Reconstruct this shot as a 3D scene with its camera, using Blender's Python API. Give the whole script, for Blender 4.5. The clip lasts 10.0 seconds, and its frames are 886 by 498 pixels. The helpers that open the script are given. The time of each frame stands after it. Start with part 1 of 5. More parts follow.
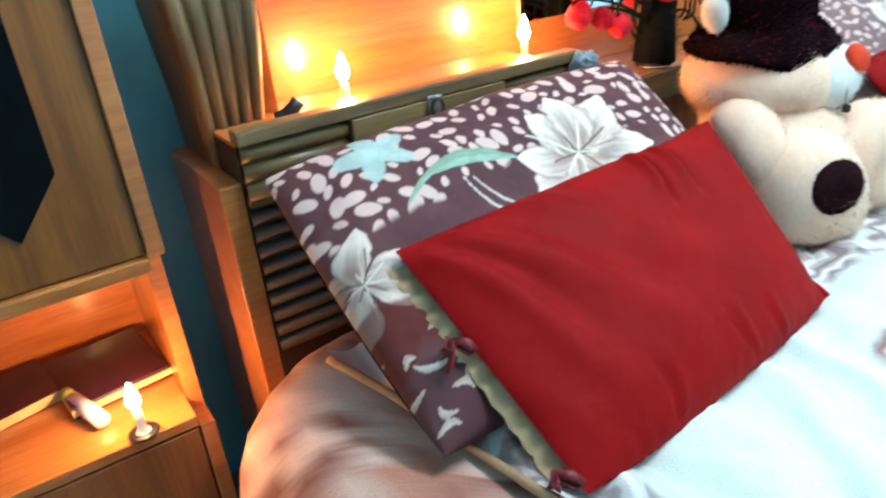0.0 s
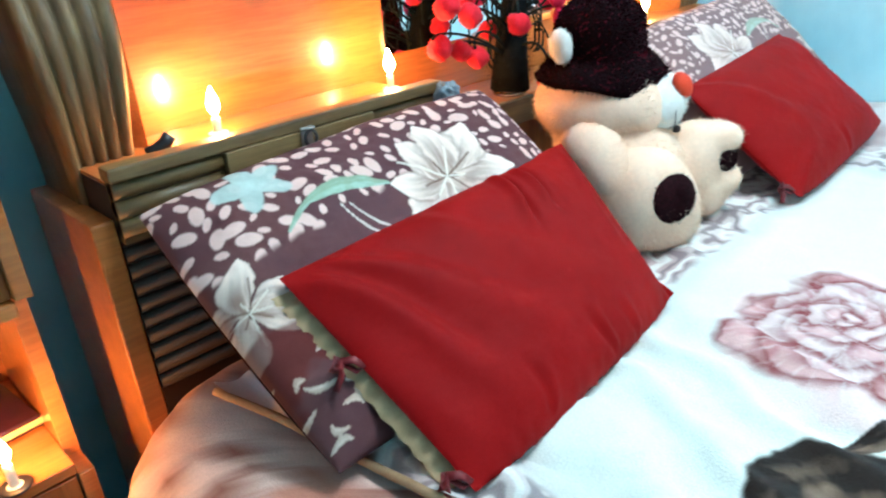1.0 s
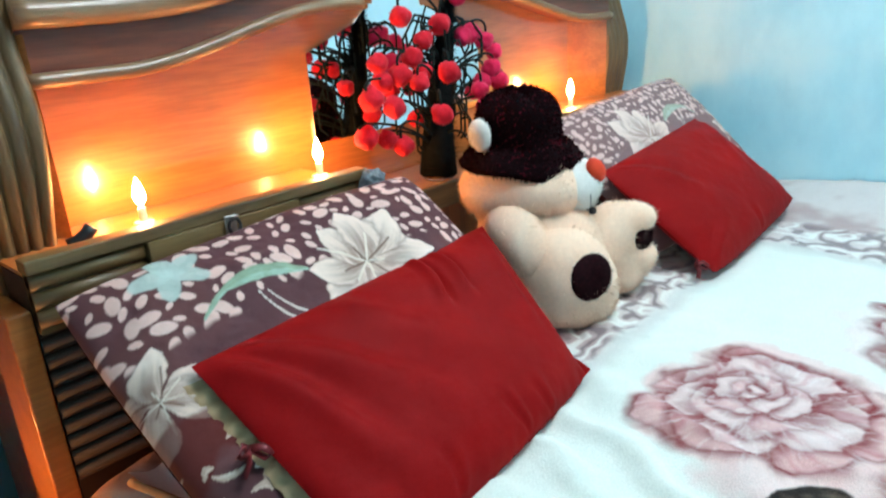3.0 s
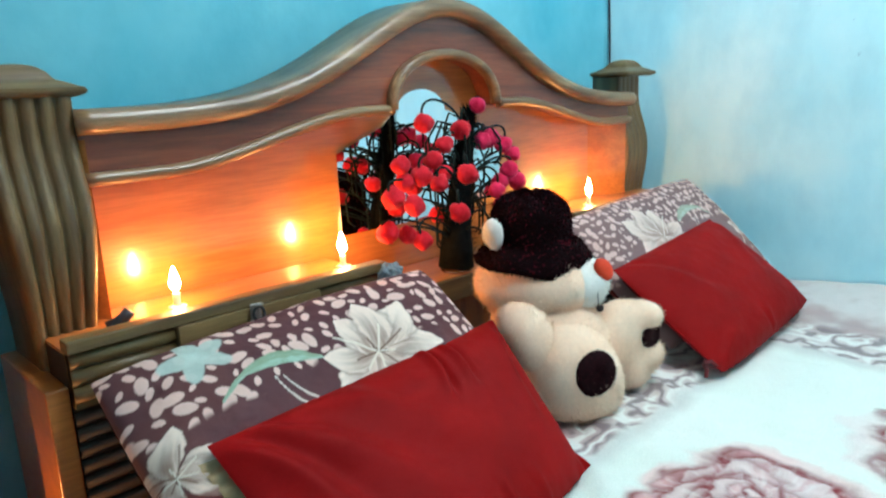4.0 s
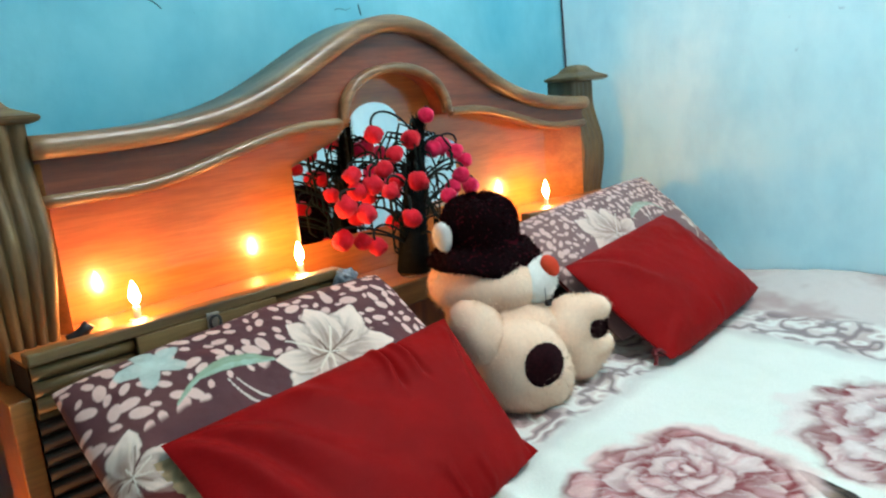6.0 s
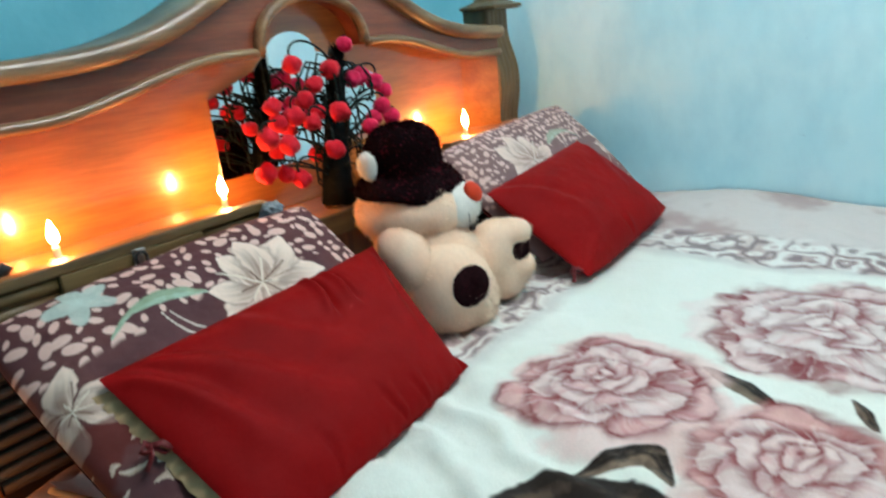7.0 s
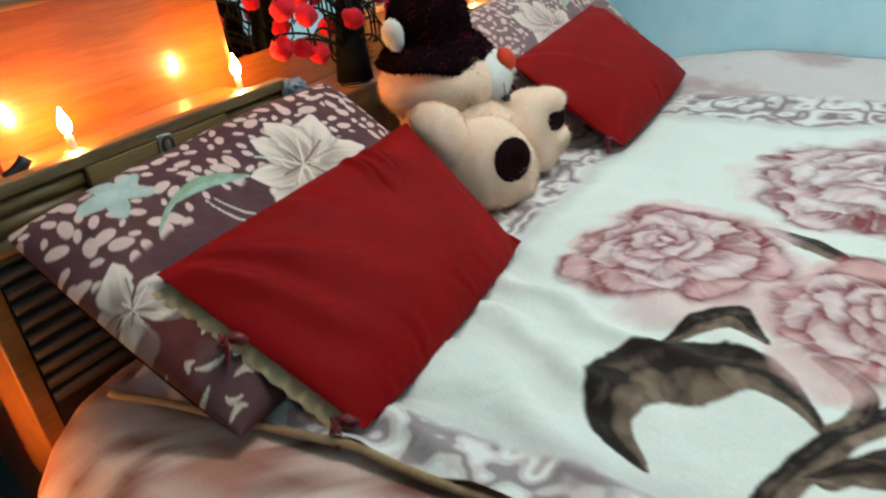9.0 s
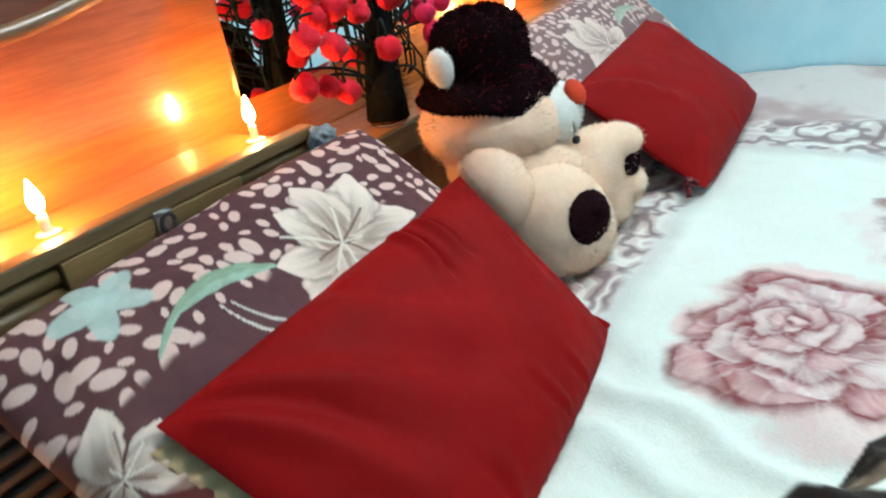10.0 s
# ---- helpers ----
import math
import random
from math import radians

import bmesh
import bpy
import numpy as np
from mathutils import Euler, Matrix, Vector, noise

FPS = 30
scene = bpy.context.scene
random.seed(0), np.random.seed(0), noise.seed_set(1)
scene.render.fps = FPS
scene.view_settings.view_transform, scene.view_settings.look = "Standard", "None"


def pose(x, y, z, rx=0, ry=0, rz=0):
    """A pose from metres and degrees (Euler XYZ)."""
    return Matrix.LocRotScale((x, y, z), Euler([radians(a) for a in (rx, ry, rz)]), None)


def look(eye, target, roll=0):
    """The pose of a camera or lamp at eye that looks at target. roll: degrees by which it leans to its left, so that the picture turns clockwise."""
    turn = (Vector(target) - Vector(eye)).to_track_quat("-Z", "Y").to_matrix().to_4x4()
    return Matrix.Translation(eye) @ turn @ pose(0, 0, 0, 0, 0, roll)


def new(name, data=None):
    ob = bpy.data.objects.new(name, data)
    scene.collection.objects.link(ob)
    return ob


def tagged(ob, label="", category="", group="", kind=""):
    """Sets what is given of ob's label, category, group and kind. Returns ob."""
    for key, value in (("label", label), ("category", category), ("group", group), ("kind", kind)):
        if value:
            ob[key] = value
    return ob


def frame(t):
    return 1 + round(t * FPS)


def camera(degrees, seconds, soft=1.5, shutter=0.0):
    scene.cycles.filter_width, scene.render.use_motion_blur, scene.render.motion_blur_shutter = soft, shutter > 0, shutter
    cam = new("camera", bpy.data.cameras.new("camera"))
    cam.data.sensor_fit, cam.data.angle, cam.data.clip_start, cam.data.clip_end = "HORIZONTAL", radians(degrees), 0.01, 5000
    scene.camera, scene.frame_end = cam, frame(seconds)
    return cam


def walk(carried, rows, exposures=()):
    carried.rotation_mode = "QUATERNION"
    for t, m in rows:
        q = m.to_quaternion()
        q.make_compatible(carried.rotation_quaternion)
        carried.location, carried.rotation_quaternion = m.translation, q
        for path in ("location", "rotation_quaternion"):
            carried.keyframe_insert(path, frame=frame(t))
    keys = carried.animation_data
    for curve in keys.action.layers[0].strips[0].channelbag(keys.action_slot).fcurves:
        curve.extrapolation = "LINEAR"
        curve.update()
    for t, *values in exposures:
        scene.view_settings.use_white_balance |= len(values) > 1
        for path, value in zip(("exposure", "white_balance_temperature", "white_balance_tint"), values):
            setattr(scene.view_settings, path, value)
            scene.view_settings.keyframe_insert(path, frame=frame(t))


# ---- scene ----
cam = camera(64.1, 10.0, 2.0, 0.5)
PATH = [
    (0, (-1.146, -0.864, 1.06), (-0.207, 0.663, 0.174), -5.6),
    (0.5, (-1.166, -0.875, 1.067), (-0.058, 0.564, 0.228), -5.4),
    (1, (-1.178, -0.895, 1.077), (0.058, 0.429, 0.228), -4.0),
    (1.5, (-1.184, -0.909, 1.077), (0.101, 0.373, 0.238), -3.7),
    (2, (-1.173, -0.923, 1.077), (0.127, 0.358, 0.258), -3.8),
    (2.5, (-1.145, -0.937, 1.081), (0.201, 0.334, 0.324), -4.0),
    (4, (-1.168, -1.043, 1.144), (0.185, 0.361, 0.701), -2.5),
    (4.5, (-1.159, -1.082, 1.148), (0.186, 0.357, 0.802), -2.5),
    (5, (-1.157, -1.122, 1.152), (0.187, 0.328, 0.847), -3.0),
    (5.5, (-1.152, -1.14, 1.143), (0.186, 0.303, 0.79), -4.5),
    (7, (-1.195, -1.159, 1.124), (0.286, 0.043, 0.523), -5.7),
    (7.5, (-1.232, -1.163, 1.113), (0.316, -0.134, 0.375), -5.9),
    (8, (-1.248, -1.166, 1.108), (0.372, -0.302, 0.316), -5.7),
    (8.5, (-1.279, -1.089, 1.089), (0.273, -0.177, 0.218), -6.8),
    (9, (-1.242, -0.997, 1.087), (0.189, 0.079, 0.196), -8.1),
    (9.5, (-1.141, -0.857, 1.087), (0.317, 0.201, 0.22), -8.5),
    (10, (-1.065, -0.766, 1.094), (0.371, 0.315, 0.216), -9.4),
]
EXPO = [(0.0, 0.82, 5700, 3), (1.5, 0.69, 5850, 5), (2.5, 0.47, 6050, 7), (4.0, 0.28, 6150, 4), (5.0, 0.18, 6000, 0.5), (5.5, 0.19, 6300, 4.5), (7.0, 0.05, 6700, 10), (8.0, -0.36, 6550, 6), (8.5, -0.48, 6800, 8.5), (9.0, -0.08, 7000, 12.5), (9.5, 0.08, 6800, 12.5), (10.0, 0.27, 6500, 9)]
walk(cam, [(t, look(eye, target, roll)) for t, eye, target, roll in PATH], EXPO)

# ---- plan, in metres: x along the headboard, y towards the wall behind it, z up ----
WALL_Y, WALL_R, WALL_L, WALL_F, CEIL = 0.39, 1.06, -2.5, -3.2, 2.75
BED_Z = 0.50
LEDGE_Z, SHELF_Z, PANEL_Y = 0.797, 0.735, 0.207

# ---- world and large lights ----
world = bpy.data.worlds.new("room_world")
scene.world = world
world.use_nodes = True
wn = world.node_tree.nodes
wn["Background"].inputs[0].default_value = (0.75, 0.88, 1.0, 1)
wn["Background"].inputs[1].default_value = 0.05

# the fluorescent tube on the ceiling and the candle flames light the room
TUBE, FLAME = 255.0, 405.0

# ---- colour helpers ----


def lin(r, g, b):
    """Linear colour from 0-255 values."""
    return tuple(((c / 255 + 0.055) / 1.055) ** 2.4 if c > 10 else c / 255 / 12.92 for c in (r, g, b))


def hash2(i, j, seed):
    v = np.sin(i * 127.1 + j * 311.7 + seed * 74.7) * 43758.5453
    return v - np.floor(v)


def vnoise(x, y, seed=0.0):
    """Smooth value noise, 0 to 1, on arrays."""
    i, j = np.floor(x), np.floor(y)
    f, g = x - i, y - j
    f, g = f * f * (3 - 2 * f), g * g * (3 - 2 * g)
    a, b = hash2(i, j, seed), hash2(i + 1, j, seed)
    c, d = hash2(i, j + 1, seed), hash2(i + 1, j + 1, seed)
    return (a * (1 - f) + b * f) * (1 - g) + (c * (1 - f) + d * f) * g


def fbm(x, y, seed=0.0, octaves=4):
    total, amp, norm = 0, 0.5, 0
    for k in range(octaves):
        total = total + amp * vnoise(x * 2 ** k, y * 2 ** k, seed + k * 3.1)
        norm += amp
        amp *= 0.5
    return total / norm


def step(a, b, v):
    t = np.clip((v - a) / (b - a), 0, 1)
    return t * t * (3 - 2 * t)


def over(img, colour, alpha):
    """Lay a colour (or an array of colours) over img by alpha."""
    return img * (1 - alpha[:, None]) + np.asarray(colour) * alpha[:, None]


# ---- materials ----


def nodes_of(name):
    m = bpy.data.materials.new(name)
    m.use_nodes = True
    return m, m.node_tree.nodes, m.node_tree.links, m.node_tree.nodes["Principled BSDF"]


def bumped(n, l, bsdf, height, strength, distance):
    b = n.new("ShaderNodeBump")
    b.inputs["Strength"].default_value, b.inputs["Distance"].default_value = strength, distance
    l.new(height, b.inputs["Height"])
    l.new(b.outputs["Normal"], bsdf.inputs["Normal"])


def noise_node(n, l, scale, detail=6.0, stretch=(1, 1, 1), rough=0.55):
    co = n.new("ShaderNodeTexCoord")
    mp = n.new("ShaderNodeMapping")
    mp.inputs["Scale"].default_value = stretch
    t = n.new("ShaderNodeTexNoise")
    t.inputs["Scale"].default_value, t.inputs["Detail"].default_value, t.inputs["Roughness"].default_value = scale, detail, rough
    l.new(co.outputs["Object"], mp.inputs["Vector"])
    l.new(mp.outputs["Vector"], t.inputs["Vector"])
    return t.outputs["Fac"]


def ramp_node(n, l, fac, stops):
    r = n.new("ShaderNodeValToRGB")
    while len(r.color_ramp.elements) < len(stops):
        r.color_ramp.elements.new(0.5)
    for e, (p, c) in zip(r.color_ramp.elements, stops):
        e.position, e.color = p, (*c, 1)
    l.new(fac, r.inputs["Fac"])
    return r.outputs["Color"]


def mixed(n, l, kind, fac, a, b):
    m = n.new("ShaderNodeMix")
    m.data_type, m.blend_type = "RGBA", kind
    if hasattr(fac, "is_output"):
        l.new(fac, m.inputs[0])
    else:
        m.inputs[0].default_value = fac
    l.new(a, m.inputs[6])
    l.new(b, m.inputs[7])
    return m.outputs[2]


def plain(name, dark, light, scale=30, rough=0.6, bump=0.2, fine=220, metal=0.0, coat=0.0, stretch=(1, 1, 1), sheen=0.0, spec=0.5):
    """A surface of two tones in cloudy patches, with fine grain and relief."""
    m, n, l, b = nodes_of(name)
    big = ramp_node(n, l, noise_node(n, l, scale, stretch=stretch), [(0.3, dark), (0.7, light)])
    small = ramp_node(n, l, noise_node(n, l, fine, 3, stretch), [(0.2, (0.86,) * 3), (0.8, (1.0,) * 3)])
    l.new(mixed(n, l, "MULTIPLY", 1.0, big, small), b.inputs["Base Color"])
    b.inputs["Roughness"].default_value, b.inputs["Metallic"].default_value = rough, metal
    b.inputs["Coat Weight"].default_value, b.inputs["Coat Roughness"].default_value = coat, 0.12
    b.inputs["Sheen Weight"].default_value = sheen
    b.inputs["Specular IOR Level"].default_value = spec
    if bump:
        bumped(n, l, b, noise_node(n, l, fine, 4, stretch), bump, 0.002)
    return m


def wood(name, dark, mid, light, along="x", rough=0.35, coat=0.3, coat_rough=0.15, grain=9.0):
    """Varnished wood with long fibres along one axis."""
    m, n, l, b = nodes_of(name)
    k = {"x": (0.12, 1.6, 1.6), "z": (1.6, 1.6, 0.12), "y": (1.6, 0.12, 1.6)}[along]
    streak = noise_node(n, l, grain * 2.2, 8, k, 0.6)
    col = ramp_node(n, l, streak, [(0.32, dark), (0.5, mid), (0.68, light)])
    fine = ramp_node(n, l, noise_node(n, l, grain * 16, 4, k, 0.6), [(0.35, (0.7,) * 3), (0.6, (1.0,) * 3)])
    wear = ramp_node(n, l, noise_node(n, l, 5.0, 4), [(0.3, (0.82,) * 3), (0.7, (1.0,) * 3)])
    col = mixed(n, l, "MULTIPLY", 0.7, col, fine)
    l.new(mixed(n, l, "MULTIPLY", 0.8, col, wear), b.inputs["Base Color"])
    b.inputs["Roughness"].default_value = rough
    b.inputs["Coat Weight"].default_value, b.inputs["Coat Roughness"].default_value = coat, coat_rough
    bumped(n, l, b, noise_node(n, l, grain * 10, 4, k), 0.12, 0.001)
    return m


def printed(name, rough=0.85, sheen=0.3, bump=0.35, fine=420, weave=0.12):
    """Cloth whose print is stored with the mesh; the weave and pile are added here."""
    m, n, l, b = nodes_of(name)
    a = n.new("ShaderNodeAttribute")
    a.attribute_name = "print"
    small = ramp_node(n, l, noise_node(n, l, fine, 4), [(0.25, (1.0 - weave * 1.6,) * 3), (0.75, (1.0,) * 3)])
    l.new(mixed(n, l, "MULTIPLY", 1.0, a.outputs["Color"], small), b.inputs["Base Color"])
    b.inputs["Roughness"].default_value, b.inputs["Sheen Weight"].default_value = rough, sheen
    b.inputs["Sheen Roughness"].default_value = 0.5
    b.inputs["Specular IOR Level"].default_value = 0.2
    bumped(n, l, b, noise_node(n, l, fine, 5), bump, 0.003)
    return m


def glowing(name, colour, strength):
    m, n, l, b = nodes_of(name)
    b.inputs["Base Color"].default_value = (*colour, 1)
    b.inputs["Emission Color"].default_value = (*colour, 1)
    b.inputs["Emission Strength"].default_value = strength
    return m


def wall_paint(name, base, pale, dirt):
    """Blue distemper, uneven and rubbed, with scattered dark scuffs."""
    m, n, l, b = nodes_of(name)
    c = ramp_node(n, l, noise_node(n, l, 2.2, 8), [(0.32, base), (0.68, pale)])
    patch = ramp_node(n, l, noise_node(n, l, 9.0, 6, (1, 1, 0.6)), [(0.34, (0.80, 0.87, 0.90)), (0.58, (1, 1, 1))])
    spot = ramp_node(n, l, noise_node(n, l, 26.0, 5), [(0.245, dirt), (0.29, (1, 1, 1))])
    c = mixed(n, l, "MULTIPLY", 0.7, c, patch)
    l.new(mixed(n, l, "MULTIPLY", 0.55, c, spot), b.inputs["Base Color"])
    b.inputs["Roughness"].default_value = 0.75
    b.inputs["Specular IOR Level"].default_value = 0.25
    bumped(n, l, b, noise_node(n, l, 38, 8), 0.25, 0.004)
    return m


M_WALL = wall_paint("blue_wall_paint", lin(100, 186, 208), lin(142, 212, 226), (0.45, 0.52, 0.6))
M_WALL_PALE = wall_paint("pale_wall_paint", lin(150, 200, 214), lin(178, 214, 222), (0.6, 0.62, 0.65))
# same blue for the east wall, paled to hold the stronger light on it
M_WALL_EAST = wall_paint("brightened_blue_wall_paint", lin(184, 234, 248), lin(214, 245, 252), (0.5, 0.58, 0.66))
M_CEIL = plain("ceiling_paint", lin(205, 210, 208), lin(225, 228, 225), 3, 0.8, 0.1, 60)
M_FLOOR = plain("cement_floor", lin(96, 92, 88), lin(128, 122, 116), 4, 0.6, 0.2, 90)
M_OAK = wood("olive_oak_varnish", lin(84, 62, 34), lin(114, 88, 50), lin(136, 108, 66), "x", 0.5, 0.12)
M_OAK_Z = wood("olive_oak_varnish_upright", lin(80, 58, 32), lin(108, 82, 47), lin(130, 102, 62), "z", 0.5, 0.12)
M_RED_WOOD = wood("reddish_board_varnish", lin(96, 40, 22), lin(134, 62, 36), lin(156, 82, 50), "x", 0.4, 0.3)
M_PANEL = wood("honey_laminate", lin(168, 98, 44), lin(186, 112, 52), lin(198, 124, 62), "x", 0.30, 0.9, 0.10, 7.0)
M_TRIM = wood("dark_moulding_varnish", lin(92, 66, 44), lin(132, 98, 66), lin(160, 128, 92), "x", 0.40, 0.22, 0.2)
M_CAB_PANEL = wood("honey_cabinet_panel", lin(118, 66, 20), lin(144, 84, 28), lin(158, 98, 38), "z", 0.38, 0.25)
M_SIDE = wood("brown_side_board", lin(116, 60, 24), lin(146, 80, 34), lin(164, 96, 44), "z", 0.4, 0.3)
# board darkened in its colour for the shade behind the pillows
M_SHADED_BOARD = plain("shaded_board", lin(38, 24, 18), lin(52, 34, 24), 12, 0.6)
M_STEEL = plain("worn_steel", (0.42, 0.40, 0.38), (0.55, 0.53, 0.5), 40, 0.3, 0.1, 200, metal=1.0)
M_BLACK = plain("black_plastic", (0.010, 0.010, 0.012), (0.02, 0.02, 0.024), 40, 0.4, 0.1)
M_WAX = plain("white_wax", lin(232, 222, 200), lin(244, 236, 220), 40, 0.45, 0.1)
M_FLAME = glowing("candle_flame", (1.0, 0.42, 0.12), FLAME)
M_RED = plain("crimson_satin_cotton", lin(126, 9, 10), lin(144, 13, 14), 5, 0.62, 0.1, 520, sheen=0.0, spec=0.06)
M_KHAKI = plain("khaki_lining", lin(174, 142, 104), lin(198, 166, 128), 20, 0.85, 0.3, 300)
M_RED_DARK = plain("dark_red_ribbon", lin(96, 10, 18), lin(124, 18, 26), 30, 0.6, 0.2)
M_PRINT = printed("printed_pillow_cotton", 0.8, 0.0, 0.15, 600, 0.06)
M_PLUSH = printed("printed_plush_blanket", 0.9, 0.08, 0.5, 380, 0.12)
M_FUR = plain("cream_fur", lin(250, 208, 178), lin(253, 224, 200), 14, 0.9, 0.0, 120, sheen=0.1, spec=0.1)
M_FUR_WHITE = plain("white_fur", lin(232, 228, 220), lin(246, 244, 238), 20, 0.9, 0.0, 120, sheen=0.1, spec=0.1)


def fur_tip_material(name, colour):
    """Thin tufts: light passes through them."""
    m, n, l, b = nodes_of(name)
    d, t, mix = n.new("ShaderNodeBsdfDiffuse"), n.new("ShaderNodeBsdfTranslucent"), n.new("ShaderNodeMixShader")
    d.inputs["Color"].default_value = t.inputs["Color"].default_value = (*colour, 1)
    mix.inputs[0].default_value = 0.45
    l.new(d.outputs[0], mix.inputs[1])
    l.new(t.outputs[0], mix.inputs[2])
    l.new(mix.outputs[0], n["Material Output"].inputs["Surface"])
    return m


M_FUR_TIP = fur_tip_material("cream_fur_tuft", lin(253, 224, 200))
M_WHITE_TIP = fur_tip_material("white_fur_tuft", lin(246, 244, 238))
M_PAD_TIP = fur_tip_material("maroon_tuft", lin(36, 12, 17))
M_NOSE_TIP = fur_tip_material("orange_tuft", lin(230, 66, 26))
M_PAD = plain("dark_maroon_chenille", lin(20, 8, 11), lin(44, 14, 20), 160, 0.95, 0.6, 260, sheen=0.0, spec=0.1)
M_NOSE = plain("orange_red_plush", lin(214, 52, 18), lin(232, 70, 28), 40, 0.8, 0.2, 300)
M_THREAD = plain("dark_thread", (0.012, 0.01, 0.01), (0.03, 0.02, 0.02), 80, 0.8)
M_STEM = plain("black_green_stem", (0.008, 0.014, 0.012), (0.014, 0.022, 0.02), 60, 0.7, 0.1, spec=0.12)
M_FRINGE = plain("black_fringe", (0.006, 0.008, 0.009), (0.012, 0.014, 0.014), 60, 0.95, spec=0.03)
M_FLOWER = plain("red_fuzzy_flower", lin(196, 14, 34), lin(232, 34, 54), 60, 0.85, 0.5, 240, sheen=0.1, spec=0.2)
M_FLOWER_PINK = plain("pink_red_fuzzy_flower", lin(206, 18, 66), lin(236, 40, 92), 60, 0.85, 0.5, 240, sheen=0.1, spec=0.2)
M_PAPER = plain("cream_paper", lin(206, 178, 120), lin(224, 200, 150), 20, 0.8)
M_PURPLE = plain("dark_purple_card", lin(40, 18, 36), lin(62, 30, 52), 14, 0.4)
M_TUBE_WHITE = plain("white_plastic", lin(214, 214, 220), lin(228, 228, 232), 20, 0.4)
M_CABLE = plain("dark_cable", (0.012, 0.014, 0.03), (0.02, 0.022, 0.045), 60, 0.5)


def glass_material(name, tint, rough=0.02):
    m, n, l, b = nodes_of(name)
    b.inputs["Base Color"].default_value = (*tint, 1)
    b.inputs["Transmission Weight"].default_value, b.inputs["Roughness"].default_value, b.inputs["IOR"].default_value = 1.0, rough, 1.45
    return m


def mirror_material(name, tint):
    m, n, l, b = nodes_of(name)
    b.inputs["Base Color"].default_value = (*tint, 1)
    b.inputs["Metallic"].default_value, b.inputs["Roughness"].default_value = 1.0, 0.03
    return m


M_GLASS = glass_material("clear_glass", (0.95, 0.97, 0.97))
M_MIRROR = mirror_material("mirror_silver", (0.86, 0.89, 0.90))
M_TUBE = glowing("tube_light_glow", (0.90, 0.98, 1.0), TUBE)

# ---- mesh helpers ----
BASE = {}


def thing(name, at, label, category, group="", kind=""):
    """An Empty at the base of a thing; its parts hang from it."""
    e = tagged(new(name), label, category, group, kind)
    e.location = at
    e.empty_display_size = 0.02
    BASE[e.name] = Vector(at)
    return e


def finish(ob, material, smooth):
    for mt in material if isinstance(material, (list, tuple)) else [material]:
        ob.data.materials.append(mt)
    if smooth:
        ob.data.polygons.foreach_set("use_smooth", [True] * len(ob.data.polygons))
    return ob


def part(name, bm, material, parent, label="", smooth=True):
    """One mesh part under a thing or a part, given in world places."""
    base = BASE[parent.name]
    bmesh.ops.translate(bm, verts=bm.verts, vec=-base)
    me = bpy.data.meshes.new(name)
    bm.to_mesh(me)
    bm.free()
    ob = finish(new(name, me), material, smooth)
    ob.parent = parent
    BASE[ob.name] = base
    if label:
        tagged(ob, label)
    return ob


def solid(name, bm, material, label, category, kind="", smooth=False, group=""):
    """A thing that is one single mesh."""
    me = bpy.data.meshes.new(name)
    bm.to_mesh(me)
    bm.free()
    ob = tagged(finish(new(name, me), material, smooth), label, category, group, kind)
    BASE[ob.name] = Vector((0, 0, 0))
    return ob


def box(x0, x1, y0, y1, z0, z1, bevel=0.0, seg=2):
    bm = bmesh.new()
    bmesh.ops.create_cube(bm, size=1, matrix=Matrix.Translation(((x0 + x1) / 2, (y0 + y1) / 2, (z0 + z1) / 2)) @ Matrix.Diagonal((x1 - x0, y1 - y0, z1 - z0, 1)))
    if bevel:
        bmesh.ops.bevel(bm, geom=list(bm.edges), offset=bevel, segments=seg, affect="EDGES", profile=0.5)
    return bm


def join(*bms):
    out = bmesh.new()
    for b in bms:
        me = bpy.data.meshes.new("tmp")
        b.to_mesh(me)
        b.free()
        out.from_mesh(me)
        bpy.data.meshes.remove(me)
    return out


def turned(profile, at, n=24, axis=None):
    """A turned form from (radius, height) pairs, standing at a place."""
    bm = bmesh.new()
    rings = [[bm.verts.new((r * math.cos(2 * math.pi * k / n), r * math.sin(2 * math.pi * k / n), h)) for k in range(n)] for r, h in profile]
    for a, b in zip(rings, rings[1:]):
        for k in range(n):
            bm.faces.new((a[k], a[(k + 1) % n], b[(k + 1) % n], b[k]))
    bm.faces.new(list(reversed(rings[0])))
    bm.faces.new(rings[-1])
    m = Matrix.Translation(at)
    if axis is not None:
        m = m @ Vector(axis).to_track_quat("Z", "Y").to_matrix().to_4x4()
    bmesh.ops.transform(bm, matrix=m, verts=bm.verts)
    return bm


def swept(points, radius, n=8, ends=(1.0, 1.0), flat=1.0):
    """A round rod along points; radius may taper by ends; flat squeezes it across."""
    pts = [Vector(p) for p in points]
    bm = bmesh.new()
    rings, side = [], None
    for i, p in enumerate(pts):
        d = (pts[min(i + 1, len(pts) - 1)] - pts[max(i - 1, 0)]).normalized()
        if side is None:
            side = d.orthogonal().normalized()
        side = (side - d * side.dot(d)).normalized()
        up = d.cross(side)
        f = i / (len(pts) - 1)
        r = radius * (ends[0] * (1 - f) + ends[1] * f)
        rings.append([bm.verts.new(p + side * (r * math.cos(2 * math.pi * k / n)) + up * (r * flat * math.sin(2 * math.pi * k / n))) for k in range(n)])
    for a, b in zip(rings, rings[1:]):
        for k in range(n):
            bm.faces.new((a[k], a[(k + 1) % n], b[(k + 1) % n], b[k]))
    bm.faces.new(list(reversed(rings[0])))
    bm.faces.new(rings[-1])
    return bm


